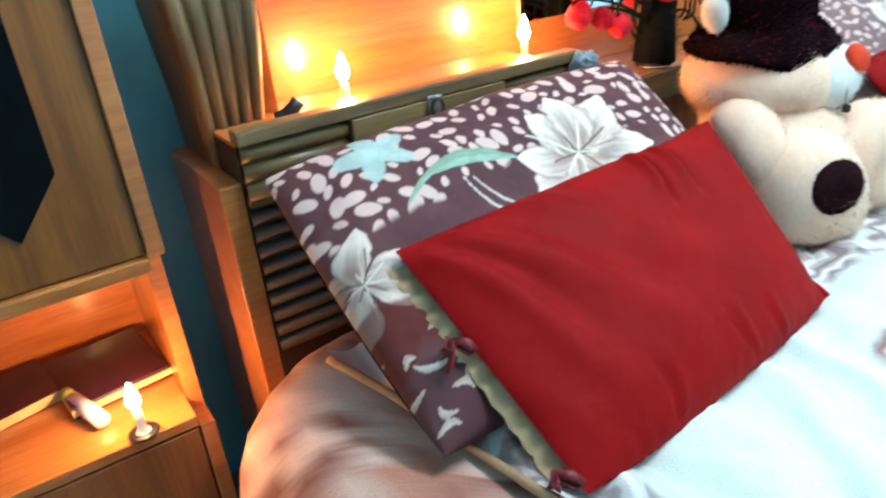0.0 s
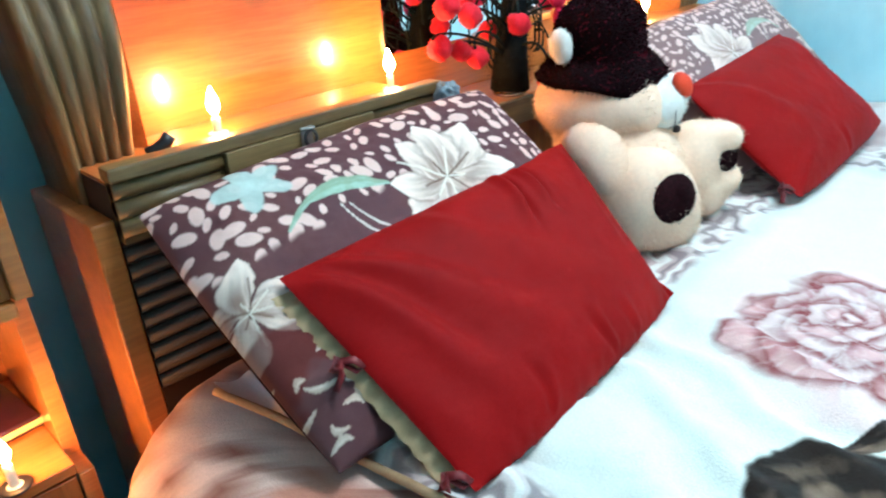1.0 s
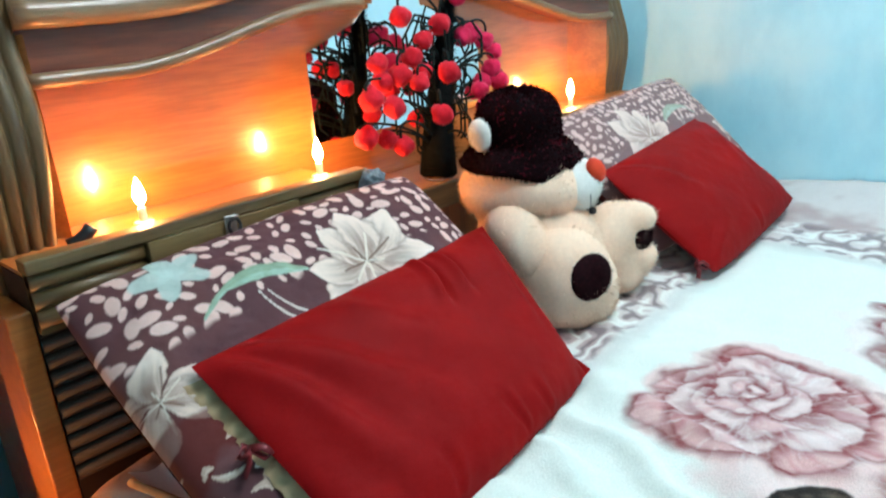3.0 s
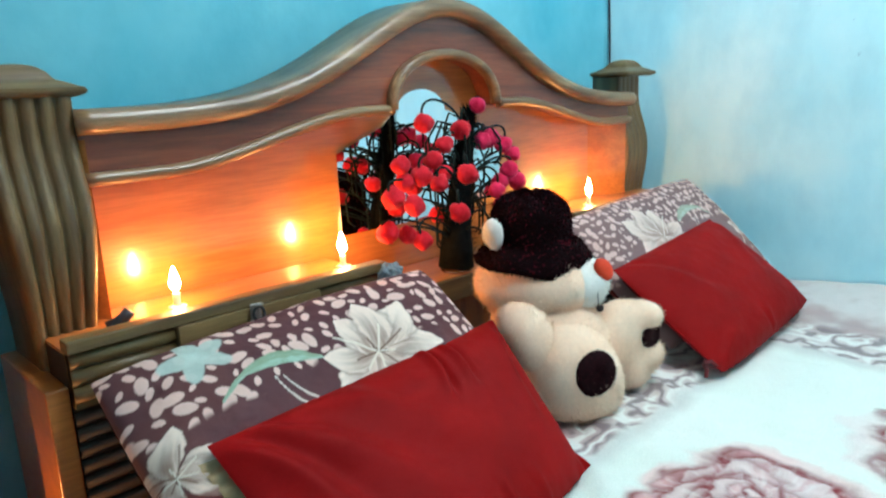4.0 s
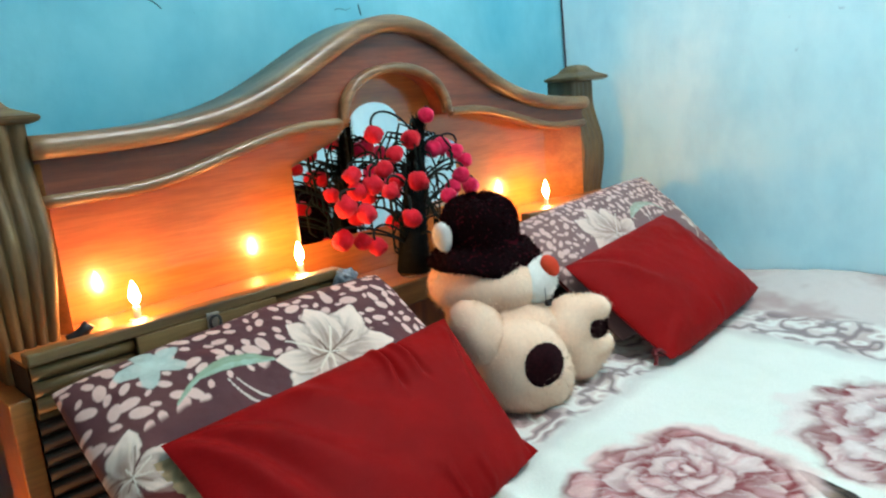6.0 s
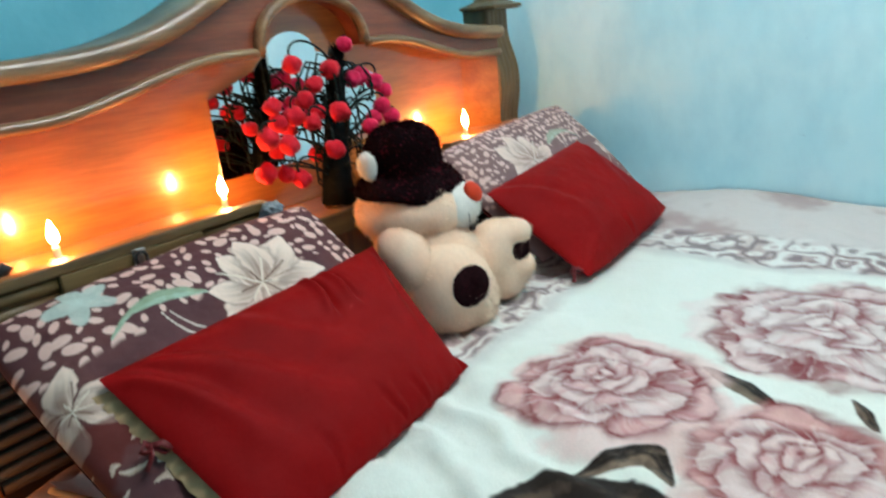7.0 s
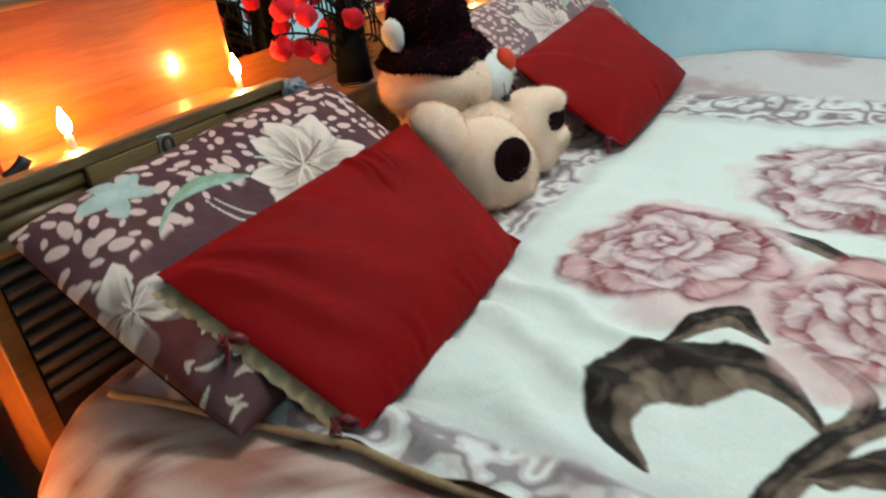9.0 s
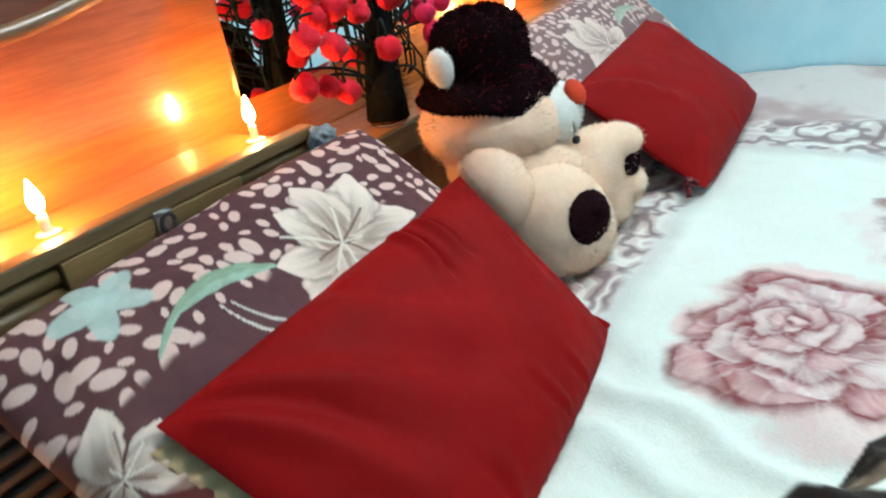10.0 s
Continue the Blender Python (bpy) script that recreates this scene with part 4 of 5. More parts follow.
def plush(name, centre, balls, parent, material, label="", blades=3000, length=0.013, lump=0.03, seed=1.0, blend=0.02, grid=(56, 38)):
    """A stuffed form with short tufts of fur, in one mesh: balls (centre, radius or three radii, axes or None) melted together, seen from one inner centre."""
    c0 = np.array(centre, float)
    forms = [(np.array(c, float), np.array(r if isinstance(r, tuple) else (r, r, r), float), np.eye(3) if m is None else m) for c, r, m in balls]

    def field(p):
        total = 0
        for c, r, m in forms:
            q = (p - c) @ m
            total = total + np.exp(-(np.linalg.norm(q / r, axis=-1) - 1) * r.min() / blend)
        return -blend * np.log(total + 1e-30)

    def place(d):
        hi, lo = np.full(len(d), 0.32), np.zeros(len(d))
        for r in np.linspace(0.32, 0.004, 80):
            inside = (field(c0 + d * r) < 0) & (lo == 0)
            lo[inside], hi[inside] = r, r + 0.004
        for _ in range(8):
            mid = (lo + hi) / 2
            inn = field(c0 + d * mid[:, None]) < 0
            lo, hi = np.where(inn, mid, lo), np.where(inn, hi, mid)
        k = 1 + lump * (2 * fbm(d[:, 0] * 3.2 + d[:, 2] + seed, d[:, 1] * 3.2 - d[:, 2] * 0.9, seed) - 1)
        return c0 + d * (lo * k)[:, None]

    nu, nv = grid
    th, ph = np.meshgrid(np.linspace(0, 2 * np.pi, nu, endpoint=False), np.linspace(0.02, np.pi - 0.02, nv))
    V = place(np.stack([np.sin(ph) * np.cos(th), np.sin(ph) * np.sin(th), np.cos(ph)], -1).reshape(-1, 3))
    i = np.arange(nu * nv).reshape(nv, nu)
    j = np.roll(i, -1, 1)
    faces = np.stack([i[:-1], i[1:], j[1:], j[:-1]], -1).reshape(-1, 4).tolist()
    faces += [i[0].tolist(), i[-1][::-1].tolist()]
    d = rng.normal(size=(blades, 3))
    d /= np.linalg.norm(d, axis=1)[:, None]
    root = place(d)
    h = 0.003
    nrm = np.stack([field(root + np.array(a) * h) - field(root - np.array(a) * h) for a in ((1, 0, 0), (0, 1, 0), (0, 0, 1))], -1)
    nrm /= np.linalg.norm(nrm, axis=1)[:, None] + 1e-9
    side = np.cross(nrm, rng.normal(size=(blades, 3)))
    side /= np.linalg.norm(side, axis=1)[:, None]
    # the pile lies in swirls that change from patch to patch
    swirl = np.stack([fbm(root[:, 0] * 26 + a, root[:, 2] * 26 - root[:, 1] * 20, seed + a) - 0.5 for a in (1.0, 5.0, 9.0)], -1) * 2.4
    lean = rng.normal(size=(blades, 3)) * 0.40 + swirl + np.array([0.0, 0.0, -0.35])
    tip = root + (nrm * 0.75 + lean * 0.7) * (length * 0.6 * (0.6 + 0.7 * rng.rand(blades)))[:, None]
    w = 0.0009
    o = len(V)
    away = np.einsum("ij,ij->i", np.cross(side, tip - root), nrm) < 0
    side[away] *= -1
    tuft = np.stack([root - side * w - nrm * 0.002, root + side * w - nrm * 0.002, tip], 1).reshape(-1, 3)
    faces += (np.arange(blades * 3).reshape(-1, 3) + o).tolist()
    me = bpy.data.meshes.new(name)
    me.from_pydata((np.concatenate([V, tuft]) - np.array(BASE[parent.name])).tolist(), [], faces)
    ob = finish(new(name, me), [material, TIPS[material.name]], True)
    me.polygons.foreach_set("material_index", [0] * (len(faces) - blades) + [1] * blades)
    # each tuft is lit like the hide that it grows from
    hide = np.stack([field(V + np.array(a) * h) - field(V - np.array(a) * h) for a in ((1, 0, 0), (0, 1, 0), (0, 0, 1))], -1)
    hide /= np.linalg.norm(hide, axis=1)[:, None] + 1e-9
    pile = nrm * 0.85 + lean * 0.22
    pile /= np.linalg.norm(pile, axis=1)[:, None]
    me.normals_split_custom_set_from_vertices(np.concatenate([hide, np.repeat(pile, 3, 0)]).tolist())
    ob.parent = parent
    BASE[ob.name] = BASE[parent.name]
    if label:
        tagged(ob, label)
    return ob


def turned_axes(axis, roll=0.0):
    """Axes of a flat form whose local z points along axis; roll in degrees."""
    return np.array(Vector(axis).to_track_quat("Z", "Y").to_matrix() @ Matrix.Rotation(radians(roll), 3, "Z"))


def at_bear(a, b, z):
    """From the bear's own directions (a: the way it faces, b: towards the wall, z: up) to the room."""
    return (-0.06 + 0.6216 * a + 0.7834 * b, -0.21 - 0.7834 * a + 0.6216 * b, z)


def way_bear(a, b, z):
    return (0.6216 * a + 0.7834 * b, -0.7834 * a + 0.6216 * b, z)


BEAR_AXES = np.array([way_bear(1, 0, 0), way_bear(0, 1, 0), (0, 0, 1)]).T


def ball(a, b, z, r, axes=None):
    return (at_bear(a, b, z), r, BEAR_AXES if axes is None else axes)


bear = thing("teddy_bear", (-0.08, -0.20, 0.51), "cream plush teddy bear with dark maroon hat, sitting on the bed", "teddy bear")
plush("body", at_bear(-0.025, 0.02, 0.64), [ball(-0.012, 0.005, 0.605, (0.100, 0.105, 0.100)), ball(-0.040, 0.040, 0.690, (0.088, 0.090, 0.080)), ball(0.030, 0.0, 0.620, 0.078)], bear, M_FUR, "cream fur", 12000, 0.012, 0.03, 1.0)
head = plush("head", at_bear(-0.045, 0.055, 0.765), [ball(-0.047, 0.058, 0.752, (0.099, 0.092, 0.060)), ball(-0.050, 0.030, 0.735, (0.090, 0.080, 0.050)), ball(-0.004, 0.008, 0.738, (0.050, 0.050, 0.042)), ball(0.000, 0.095, 0.738, (0.050, 0.046, 0.042))], bear, M_FUR, "cream fur", 12000, 0.013, 0.03, 2.0)
plush("muzzle", at_bear(0.062, 0.035, 0.750), [ball(0.063, 0.036, 0.754, (0.042, 0.047, 0.041)), ball(0.052, 0.022, 0.730, (0.036, 0.038, 0.028))], head, M_FUR_WHITE, "white fur muzzle", 3000, 0.007, 0.02, 4.0)
plush("nose", at_bear(0.098, 0.008, 0.778), [(at_bear(0.098, 0.008, 0.778), (0.020, 0.026, 0.014), turned_axes(way_bear(0.70, -0.62, 0.30), 35))], head, M_NOSE, "orange-red oval nose", 500, 0.003, 0.02, 5.0, grid=(28, 18))
part("mouth", swept([at_bear(0.084, -0.012, 0.756), at_bear(0.084, -0.020, 0.742), at_bear(0.085, -0.021, 0.728), at_bear(0.086, -0.016, 0.712)], 0.0009, 6), M_THREAD, head, "stitched dark mouth line")
tx, ty, tz = at_bear(0.090, -0.010, 0.704)
part("tag", box(tx - 0.006, tx + 0.006, ty - 0.005, ty + 0.005, tz - 0.007, tz + 0.004, 0.0015), M_THREAD, bear, "small dark label")
plush("arm", at_bear(-0.052, -0.070, 0.660), [ball(-0.070, -0.045, 0.692, 0.044), ball(-0.050, -0.072, 0.664, 0.040), ball(-0.036, -0.088, 0.634, 0.036)], bear, M_FUR, "cream fur arm", 3600, 0.013, 0.05, 6.0)
plush("arm", at_bear(0.035, 0.105, 0.660), [ball(0.010, 0.100, 0.690, 0.042), ball(0.050, 0.105, 0.640, 0.036)], bear, M_FUR, "cream fur arm", 1800, 0.012, 0.05, 7.0)
leg_near = plush("leg", at_bear(0.025, -0.055, 0.592), [ball(-0.010, -0.030, 0.600, 0.086), ball(0.030, -0.062, 0.590, (0.086, 0.084, 0.088)), ball(0.052, -0.062, 0.556, (0.066, 0.072, 0.050))], bear, M_FUR, "cream fur leg, foot towards the room", 9000, 0.012, 0.03, 8.0)
plush("paw_pad", at_bear(0.072, -0.131, 0.615), [(at_bear(0.072, -0.131, 0.615), (0.039, 0.046, 0.016), turned_axes(way_bear(0.44, -0.83, 0.30), -50))], leg_near, M_PAD, "dark maroon chenille paw pad", 3000, 0.007, 0.05, 10.0, grid=(36, 24))
leg_far = plush("leg", at_bear(0.125, 0.050, 0.610), [ball(0.080, 0.040, 0.595, 0.074), ball(0.134, 0.055, 0.616, (0.062, 0.066, 0.080)), ball(0.186, 0.055, 0.668, (0.037, 0.044, 0.028)), ball(0.192, 0.050, 0.590, (0.035, 0.044, 0.027)), ball(0.150, 0.050, 0.556, (0.050, 0.060, 0.046))], bear, M_FUR, "cream fur leg, foot towards the wall", 6500, 0.012, 0.03, 9.0, 0.009)
plush("paw_pad", at_bear(0.193, 0.032, 0.631), [(at_bear(0.193, 0.032, 0.631), (0.035, 0.031, 0.016), turned_axes(way_bear(0.85, -0.50, 0.0), 0))], leg_far, M_PAD, "dark maroon chenille paw pad", 2000, 0.007, 0.05, 11.0, grid=(36, 24))


def hat_material():
    m, n, l, b = nodes_of("flecked_dark_chenille")
    fl = ramp_node(n, l, noise_node(n, l, 150, 2), [(0.60, lin(22, 8, 12)), (0.72, lin(84, 20, 34))])
    base = ramp_node(n, l, noise_node(n, l, 320, 3), [(0.3, (0.55,) * 3), (0.7, (1.0,) * 3)])
    l.new(mixed(n, l, "MULTIPLY", 1.0, fl, base), b.inputs["Base Color"])
    b.inputs["Roughness"].default_value, b.inputs["Sheen Weight"].default_value = 0.95, 0.0
    b.inputs["Specular IOR Level"].default_value = 0.05
    bumped(n, l, b, noise_node(n, l, 210, 3), 0.9, 0.006)
    return m


M_HAT = hat_material()
M_HAT_TIP = fur_tip_material("dark_chenille_tuft", lin(30, 10, 15))
M_HAT_FLECK = fur_tip_material("red_chenille_tuft", lin(84, 18, 30))


def bucket_hat(centre, axis, parent):
    """A knitted hat with a soft drooping brim; short chenille pile stands off the knit."""
    prof = [(0.088, -0.004), (0.110, -0.013), (0.121, -0.011), (0.119, 0.001), (0.106, 0.016), (0.090, 0.031), (0.083, 0.042), (0.083, 0.060), (0.083, 0.078), (0.080, 0.096), (0.071, 0.113), (0.056, 0.126), (0.034, 0.133), (0.010, 0.136), (0.002, 0.136)]
    n, rings = 96, []
    rot = np.array(Vector(axis).to_track_quat("Z", "Y").to_matrix())
    a = np.linspace(0, 2 * np.pi, n, endpoint=False)
    for r, h in prof:
        brim = step(0.088, 0.112, r) if h < 0.03 else 0.0
        wave = 1 + (0.05 * np.sin(3 * a + 0.6) + 0.03 * np.sin(7 * a)) * brim + 0.025 * np.sin(2 * a + 1.5) * (h > 0.05)
        lift = h + 0.010 * np.sin(2 * a + 2.2) * brim + 0.004 * np.sin(5 * a + h * 40)
        rings.append(np.stack([r * wave * np.cos(a), r * wave * np.sin(a), lift], -1) @ rot.T + np.array(centre))
    P = np.array(rings)
    hat = grid_mesh("hat", P, None, M_HAT, parent, "dark maroon flecked knitted bucket hat", closed=True)
    i, j = rng.randint(0, len(prof) - 2, 9000), rng.randint(0, n, 9000)
    f, g = rng.rand(9000, 1), rng.rand(9000, 1)
    k = (j + 1) % n
    root = (P[i, j] * (1 - f) + P[i + 1, j] * f) * (1 - g) + (P[i, k] * (1 - f) + P[i + 1, k] * f) * g
    nrm = np.cross(P[i, k] - P[i, j], P[i + 1, j] - P[i, j])
    nrm /= np.linalg.norm(nrm, axis=1)[:, None] + 1e-9
    side = np.cross(nrm, rng.normal(size=(9000, 3)))
    side /= np.linalg.norm(side, axis=1)[:, None]
    tip = root + (nrm * 0.8 + rng.normal(size=(9000, 3)) * 0.5) * 0.0045
    V = np.stack([root - side * 0.0014, root + side * 0.0014, tip], 1).reshape(-1, 3) - np.array(BASE[parent.name])
    me = bpy.data.meshes.new("hat_nap")
    me.from_pydata(V.tolist(), [], np.arange(27000).reshape(-1, 3).tolist())
    pile = finish(new("hat_nap", me), [M_HAT_TIP, M_HAT_FLECK], False)
    me.polygons.foreach_set("material_index", (vnoise(root[:, 0] * 90, root[:, 2] * 90 + root[:, 1] * 60, 3.0) > 0.82).astype(int).tolist())
    pile.parent = bear
    tagged(pile, "dark chenille nap of the hat, flecked red")
    BASE[pile.name] = BASE[parent.name]


bucket_hat(at_bear(-0.045, 0.057, 0.795), (0.0, 0.02, 1), head)
plush("ear", at_bear(-0.118, -0.016, 0.858), [(at_bear(-0.118, -0.016, 0.858), (0.020, 0.031, 0.011), turned_axes(way_bear(-0.25, -0.95, 0.15), 12))], head, M_FUR_WHITE, "small white fur ear poking out of the hat", 1800, 0.007, 0.05, 14.0, grid=(36, 24))

# ---- artificial flower tree ----
tree = thing("artificial_flower_tree", (-0.055, 0.07, SHELF_Z), "artificial tree of red fuzzy flowers on black trunk, on shelf", "artificial plant")
part("glass_pot", turned([(0.032, 0.0), (0.036, 0.003), (0.037, 0.016), (0.038, 0.030), (0.036, 0.030), (0.035, 0.016), (0.031, 0.005)], (-0.055, 0.07, SHELF_Z), 32), M_GLASS, tree, "clear glass pot")
TRUNK = [(-0.055, 0.070, 0.744), (-0.050, 0.070, 0.82), (-0.035, 0.068, 0.92), (-0.015, 0.066, 1.02), (-0.002, 0.064, 1.095)]
part("trunk", swept(TRUNK, 0.041, 16, (1.0, 0.28)), M_FRINGE, tree, "black fringed trunk")
fr = bmesh.new()
rr = random.Random(4)
for _ in range(4200):
    f = rr.random()
    k = min(int(f * 4), 3)
    p = Vector(TRUNK[k]).lerp(Vector(TRUNK[k + 1]), f * 4 - k)
    if p.z < 0.752:
        continue
    a = rr.uniform(0, 2 * math.pi)
    out = Vector((math.cos(a), math.sin(a), 0))
    rad = 0.052 * (1 - 0.62 * f)
    tip = p + out * rad * rr.uniform(0.8, 1.25) + Vector((0, 0, rr.uniform(-0.004, 0.022)))
    side = Vector((-out.y, out.x, 0.3)) * 0.0012
    fr.faces.new([fr.verts.new(p + out * 0.01 + side), fr.verts.new(p + out * 0.01 - side), fr.verts.new(tip)])
part("fringe", fr, M_FRINGE, tree, "black bristle fringe", smooth=False)


def flower_mesh(size):
    """A fuzzy bud: a few wrapped petals round a ball, with short nap."""
    bm = bmesh.new()
    bmesh.ops.create_icosphere(bm, subdivisions=3, radius=size)
    for v in bm.verts:
        a = math.atan2(v.co.y, v.co.x)
        k = 1 + 0.10 * math.sin(3 * a + v.co.z / size * 2.5) + 0.06 * math.sin(7 * a)
        v.co.x *= k
        v.co.y *= k
        if v.co.z > 0:
            v.co.z *= 0.82
    r2 = random.Random(9)
    for v in list(bm.verts)[::2]:
        nrm = v.co.normalized()
        s = nrm.orthogonal().normalized() * size * 0.05
        t = v.co * (1.08 + 0.10 * r2.random())
        bm.faces.new([bm.verts.new(v.co * 0.98 + s), bm.verts.new(v.co * 0.98 - s), bm.verts.new(t)])
    return bm


flower_data = []
for mat in (M_FLOWER, M_FLOWER_PINK):
    me = bpy.data.meshes.new("flower")
    b0 = flower_mesh(0.0205)
    b0.to_mesh(me)
    b0.free()
    me.materials.append(mat)
    me.polygons.foreach_set("use_smooth", [True] * len(me.polygons))
    flower_data.append(me)

FLOWERS = [(0.006, 0.045, 1.105, 1), (-0.045, 0.05, 1.055, 0), (-0.145, 0.06, 1.075, 0), (-0.108, 0.04, 1.028, 0), (-0.080, 0.00, 0.965, 0),
           (-0.118, -0.01, 0.888, 0), (-0.150, 0.03, 1.000, 0), (-0.165, 0.00, 0.955, 0), (-0.185, 0.03, 0.970, 0), (-0.215, 0.05, 0.960, 0),
           (-0.225, 0.05, 0.995, 0), (-0.265, 0.03, 0.935, 0), (-0.225, 0.01, 0.915, 0), (-0.095, 0.06, 0.965, 0), (0.000, -0.01, 0.920, 1),
           (0.008, -0.02, 0.885, 1), (0.090, 0.03, 0.955, 1), (0.072, 0.04, 0.930, 1), (0.060, 0.06, 1.030, 1), (0.032, 0.06, 1.025, 1),
           (0.105, 0.06, 1.010, 1), (0.140, 0.06, 0.985, 1), (0.145, 0.05, 0.920, 1), (-0.190, 0.03, 0.835, 0), (-0.215, 0.05, 0.850, 0),
           (-0.262, 0.06, 0.860, 0), (-0.045, -0.02, 0.775, 0), (0.110, 0.10, 0.90, 1), (-0.12, 0.13, 0.93, 0), (0.03, 0.13, 0.97, 1), (-0.05, 0.13, 0.86, 0)]
for k, (fx, fy, fz, hue) in enumerate(FLOWERS):
    ob = new("flower", flower_data[hue])
    ob.parent = tree
    ob.location = Vector((fx, fy, fz)) - BASE[tree.name]
    dx, dy = fx + 0.03, fy - 0.068
    ob.rotation_euler = (0.9 * dy * -8, 0.9 * dx * 5, k * 1.7)
    s = 0.92 + 0.22 * ((k * 5) % 7) / 6
    ob.scale = (s, s, s * 1.05)
    if hue:
        tagged(ob, "pinkish red fuzzy flower")
    z0 = max(0.80, min(1.06, fz - 0.01 - 0.25 * abs(dx)))
    f = (z0 - 0.742) / 0.353
    i = min(int(f * 4), 3)
    p0 = Vector(TRUNK[i]).lerp(Vector(TRUNK[i + 1]), f * 4 - i)
    e = Vector((fx, fy, fz))
    lift = 0.045 + 0.02 * (k % 3)
    c1, c2 = p0.lerp(e, 0.35) + Vector((0, 0, lift)), p0.lerp(e, 0.95) + Vector((dx * 0.35, dy * 0.3, lift * 0.8))
    pts = []
    for q in range(13):
        t = q / 12
        pts.append(p0 * (1 - t) ** 3 + c1 * 3 * t * (1 - t) ** 2 + c2 * 3 * t * t * (1 - t) + e * t ** 3)
    part("stem", swept(pts, 0.0027, 6), M_STEM, tree)

# bare looping stems that fill the middle of the tree
for k in range(56):
    a = rr.uniform(0, 2 * math.pi)
    z0 = rr.uniform(0.82, 1.03)
    f = (z0 - 0.742) / 0.353
    i = min(int(f * 4), 3)
    p0 = Vector(TRUNK[i]).lerp(Vector(TRUNK[i + 1]), f * 4 - i)
    out = Vector((math.cos(a), 0.35 * math.sin(a), 0)) * rr.uniform(0.05, 0.13)
    up = Vector((0, 0, rr.uniform(0.02, 0.06)))
    pts = [p0, p0 + out * 0.35 + up * 0.9, p0 + out * 0.75 + up * 1.1, p0 + out + up * 0.4, p0 + out * 0.98 - up * 0.5, p0 + out * 0.8 - up * 0.8]
    part("stem", swept(pts, 0.0025, 6), M_STEM, tree)

# ---- candles ----


def candle(x, y, z, height, flame, label, cap=False):
    ob = thing("candle", (x, y, z), label, "candle", "lit candles")
    part("wax", turned([(0.0075, 0.0), (0.0066, 0.004), (0.0062, height * 0.6), (0.0064, height - 0.002), (0.0045, height)], (x, y, z), 20), M_WAX, ob, "white wax stick")
    part("wax_pool", turned([(0.016, 0.0005), (0.015, 0.002), (0.009, 0.0035), (0.006, 0.004)], (x, y, z), 20), M_WAX, ob, "melted wax at the foot")
    part("wick", swept([(x, y, z + height - 0.001), (x + 0.0005, y, z + height + 0.006)], 0.0008, 6), M_THREAD, ob)
    h = flame
    prof = [(0.0015, 0.0), (0.0062, h * 0.10), (0.0090, h * 0.25), (0.0096, h * 0.38), (0.0076, h * 0.58), (0.0044, h * 0.80), (0.0010, h)]
    part("flame", turned(prof, (x, y, z + height + 0.002), 14), M_FLAME, ob, "bright yellow flame")
    if cap:
        part("holder", turned([(0.021, 0.0), (0.022, 0.003), (0.019, 0.005), (0.010, 0.004)], (x, y, z - 0.001), 24), M_BLACK, ob, "dark metal saucer")


candle(-0.688, 0.118, LEDGE_Z, 0.026, 0.044, "short white candle burning on the wooden ledge")
candle(-0.340, 0.112, LEDGE_Z, 0.026, 0.044, "short white candle burning on the wooden ledge")
candle(0.540, 0.115, LEDGE_Z, 0.026, 0.050, "short white candle burning on the wooden ledge")

# ---- bedside dressing cabinet ----
cab = thing("bedside_cabinet", (-1.38, 0.25, 0), "honey-brown bedside cabinet with an open niche and dark glass inlay", "cabinet")
CX0, CX1, CY0, CY1 = -1.74, -1.012, 0.042, 0.375
part("side_board", join(box(CX1 - 0.022, CX1, CY0, CY1, 0.0, 0.399, 0.002), box(CX1 - 0.022, CX1, CY0 + 0.055, CY1, 0.399, 0.677), box(CX1 - 0.022, CX1, CY0, CY1, 0.677, 1.95, 0.002)), M_PANEL, cab, smooth=False)
part("side_board", box(CX0, CX0 + 0.022, CY0, CY1, 0.0, 1.95, 0.002), M_PANEL, cab, smooth=False)
part("niche_floor", box(CX0 + 0.022, CX1 - 0.022, CY0 + 0.002, CY1 - 0.02, 0.400, 0.418, 0.002), M_PANEL, cab, smooth=False)
part("niche_top", box(CX0 + 0.022, CX1 - 0.022, CY0 + 0.001, CY1 - 0.02, 0.655, 0.676, 0.003), M_PANEL, cab, smooth=False)
part("back_board", box(CX0 + 0.022, CX1 - 0.022, CY1 - 0.02, CY1, 0.0, 1.95), M_PANEL, cab, smooth=False)
part("drawer_front", box(CX0 + 0.024, CX1 - 0.024, CY0 + 0.004, CY0 + 0.022, 0.06, 0.396, 0.003), M_SIDE, cab, "dark brown drawer front", smooth=False)
part("upper_panel", box(CX0 + 0.022, CX1 - 0.022, CY0 + 0.012, CY0 + 0.030, 0.678, 1.95, 0.002), M_CAB_PANEL, cab, "tall honey-brown wooden panel", smooth=False)
part("top_board", box(CX0 - 0.01, CX1 + 0.01, CY0 - 0.01, CY1, 1.952, 1.975, 0.004), M_PANEL, cab, smooth=False)
inlay = [(-1.222, 1.80), (-1.222, 0.800), (-1.162, 0.740), (-1.104, 0.812), (-1.100, 1.80)]
part("glass_inlay", prism(inlay, CY0 + 0.007, CY0 + 0.0115), plain("dark_glass", (0.002, 0.003, 0.004), (0.004, 0.006, 0.007), 8, 0.35, 0.0, 100, spec=0.06), cab, "dark glossy glass strip with a pointed foot", smooth=False)
candle(-1.106, 0.056, 0.4195, 0.040, 0.044, "white candle burning in a cabinet niche on a dark saucer", True)

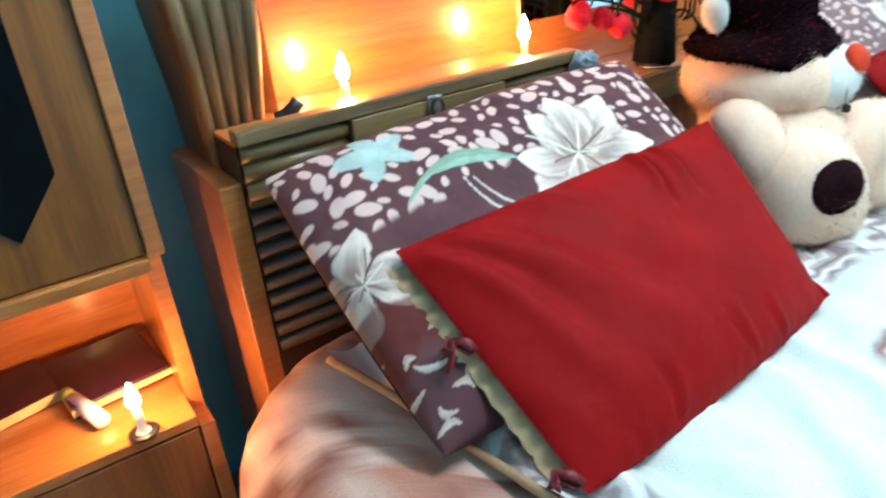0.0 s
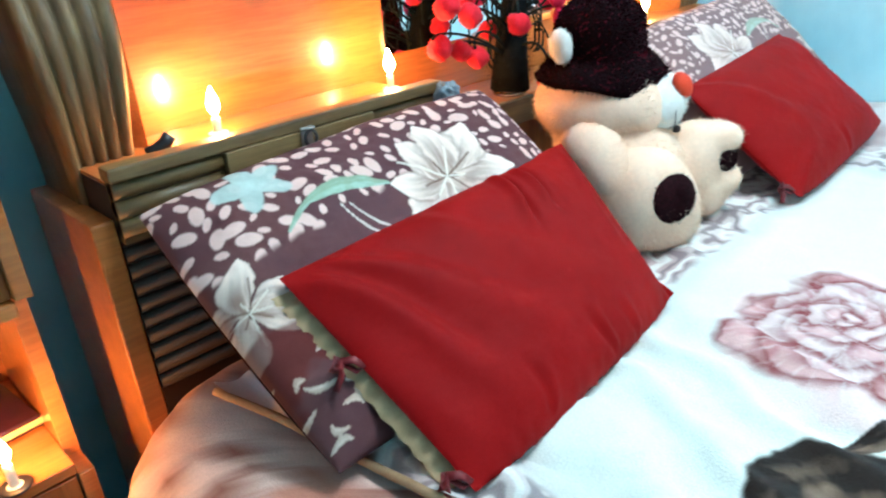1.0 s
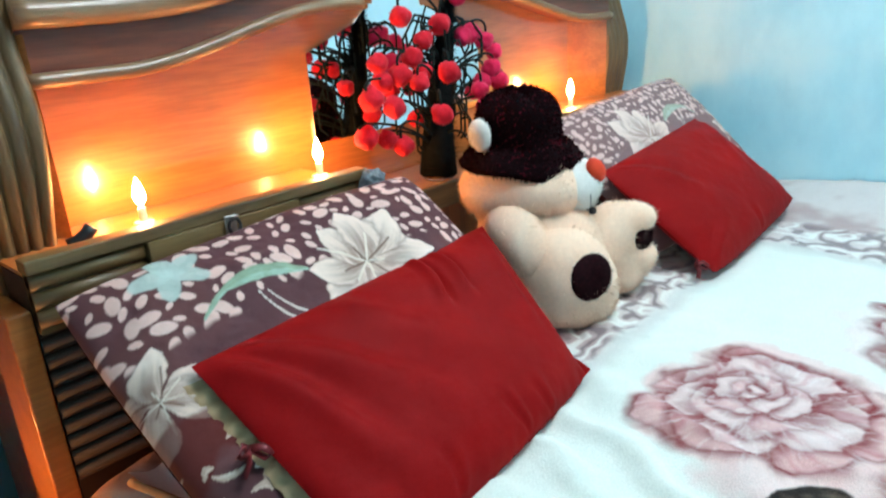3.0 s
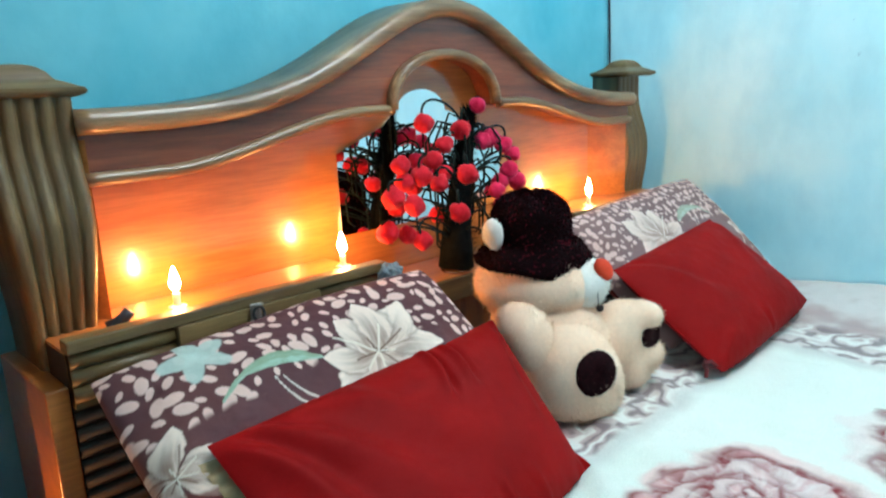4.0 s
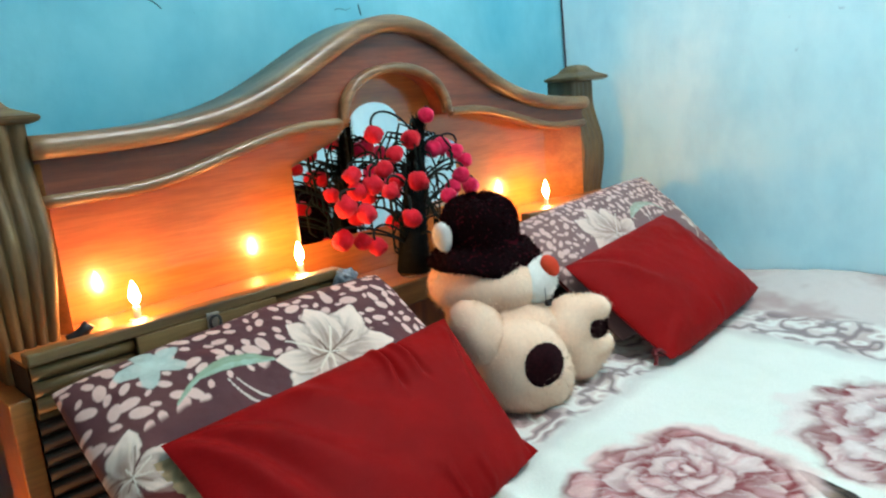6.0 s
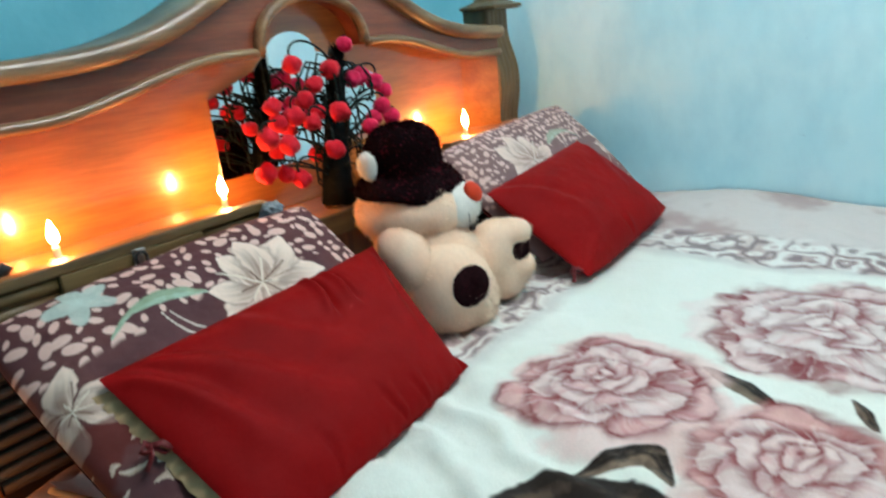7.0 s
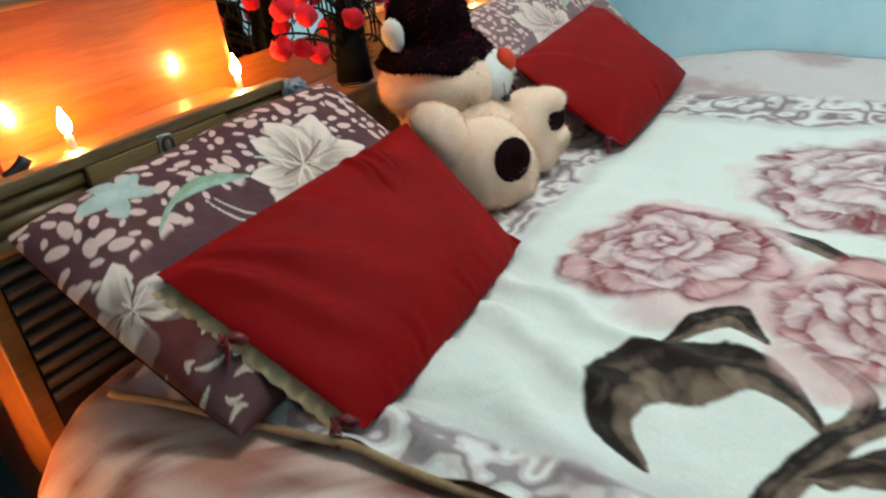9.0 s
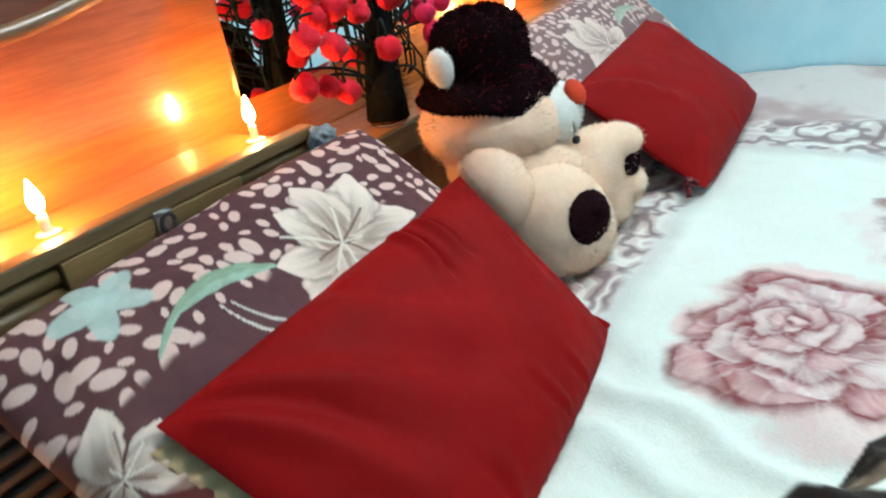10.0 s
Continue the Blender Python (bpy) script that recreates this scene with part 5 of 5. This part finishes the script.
tray_base = thing("photo_album", (-1.10, 0.28, 0.419), "dark purple album lying in the cabinet niche", "album")
bm = box(-1.195, -1.045, 0.16, 0.33, 0.4185, 0.440, 0.004)
bmesh.ops.rotate(bm, verts=bm.verts, cent=(-1.12, 0.26, 0.43), matrix=Matrix.Rotation(0.12, 3, "Z"))
part("album_cover", bm, M_PURPLE, tray_base, "dark purple cover")
bm = box(-1.1955, -1.0445, 0.1595, 0.3305, 0.4245, 0.4345)
bmesh.ops.rotate(bm, verts=bm.verts, cent=(-1.12, 0.26, 0.43), matrix=Matrix.Rotation(0.12, 3, "Z"))
part("album_block", bm, M_PAPER, tray_base, "pale page edge", smooth=False)
bk = thing("paper_booklet", (-1.25, 0.26, 0.419), "cream-edged booklet lying in the cabinet niche", "booklet")
bm = box(-1.40, -1.20, 0.20, 0.32, 0.4185, 0.436, 0.002)
bmesh.ops.rotate(bm, verts=bm.verts, cent=(-1.30, 0.29, 0.42), matrix=Matrix.Rotation(0.25, 3, "Z"))
part("paper_block", bm, M_PAPER, bk, "cream paper edge", smooth=False)
bm = box(-1.402, -1.198, 0.198, 0.322, 0.4362, 0.4385, 0.0008)
bmesh.ops.rotate(bm, verts=bm.verts, cent=(-1.30, 0.29, 0.42), matrix=Matrix.Rotation(0.25, 3, "Z"))
part("cover", bm, M_PURPLE, bk, "dark thin cover", smooth=False)
tb = thing("cream_tube", (-1.17, 0.14, 0.419), "small white plastic tube with a greenish cap", "tube")
part("tube_body", swept([(-1.150, 0.105, 0.432), (-1.163, 0.15, 0.432), (-1.176, 0.19, 0.432)], 0.012, 16), M_TUBE_WHITE, tb)
part("tube_cap", swept([(-1.177, 0.193, 0.432), (-1.183, 0.216, 0.432)], 0.011, 16), plain("olive_cap", lin(140, 150, 70), lin(160, 170, 90), 30, 0.5), tb, "greenish cap")

# ---- small things ----
clip = thing("hair_clip", (-0.806, 0.075, LEDGE_Z), "small black plastic clip lying on the ledge", "clip")
part("clip_body", swept([(-0.826, 0.055, 0.811), (-0.812, 0.052, 0.815), (-0.800, 0.050, 0.822), (-0.792, 0.048, 0.831)], 0.011, 12, (0.8, 0.9)), M_BLACK, clip)

scrap = thing("cloth_scrap", (-0.30, 0.0, 0.80), "crumpled grey-blue cloth tucked at the box end", "cloth")
su, sv = np.meshgrid(np.linspace(0, 2 * np.pi, 40, endpoint=False), np.linspace(0.05, np.pi - 0.05, 26))
dx, dy, dz = np.sin(sv) * np.cos(su), np.sin(sv) * np.sin(su), np.cos(sv)
crumple = 0.55 + 0.9 * fbm(dx * 3.5 + dz * 2, dy * 3.5 + dz * 3, 3.0, 3)
SP = np.stack([-0.318 + 0.026 * dx * crumple, -0.012 + 0.018 * dy * crumple, 0.798 + 0.020 * dz * crumple], -1)
grid_mesh("cloth", SP, None, plain("grey_blue_cloth", lin(70, 84, 98), lin(160, 168, 172), 60, 0.8), scrap, closed=True)

cable = swept([(1.053 - 0.002 * math.sin(z * 5), 0.380 + 0.002 * math.sin(z * 9), z) for z in [0.5 + 2.2 * i / 40 for i in range(41)]], 0.0035, 8)
solid("wall_cable", cable, M_CABLE, "thin dark cable hanging down the blue wall", "cable", smooth=True)

TUBE_X = 0.02
fixture = thing("tube_light", (TUBE_X, -1.00, CEIL), "white fluorescent tube under the ceiling", "tube light")
part("batten", box(TUBE_X - 0.03, TUBE_X + 0.03, -1.63, -0.37, CEIL - 0.045, CEIL - 0.001, 0.005), M_TUBE_WHITE, fixture, smooth=False)
part("tube", swept([(TUBE_X, -1.60, CEIL - 0.08), (TUBE_X, -1.00, CEIL - 0.08), (TUBE_X, -0.40, CEIL - 0.08)], 0.014, 14), M_TUBE, fixture, "glowing tube")
for y in (-1.605, -0.395):
    part("lamp_holder", box(TUBE_X - 0.02, TUBE_X + 0.02, y - 0.012, y + 0.012, CEIL - 0.095, CEIL - 0.0455, 0.004), M_TUBE_WHITE, fixture, smooth=False)

# scratches and chips in the distemper behind the headboard
def scratch(points, r):
    bm = swept([(x, WALL_Y - 0.0006, z) for x, z in points], r, 6)
    solid("wall_scratch", bm, M_SCRATCH, "dark scratch in the blue wall paint", "scratch", "structure", True)


M_SCRATCH = plain("scraped_plaster", lin(74, 122, 142), lin(92, 142, 160), 60, 0.9)
scratch([(-0.473, 1.399), (-0.456, 1.399), (-0.440, 1.393), (-0.430, 1.386), (-0.423, 1.379)], 0.0014)
scratch([(0.124, 1.402), (0.128, 1.390), (0.130, 1.376)], 0.0022)
scratch([(0.044, 1.388), (0.060, 1.391), (0.080, 1.387), (0.098, 1.394)], 0.0010)
scratch([(-0.045, 1.463), (-0.03, 1.466), (-0.015, 1.461)], 0.0012)
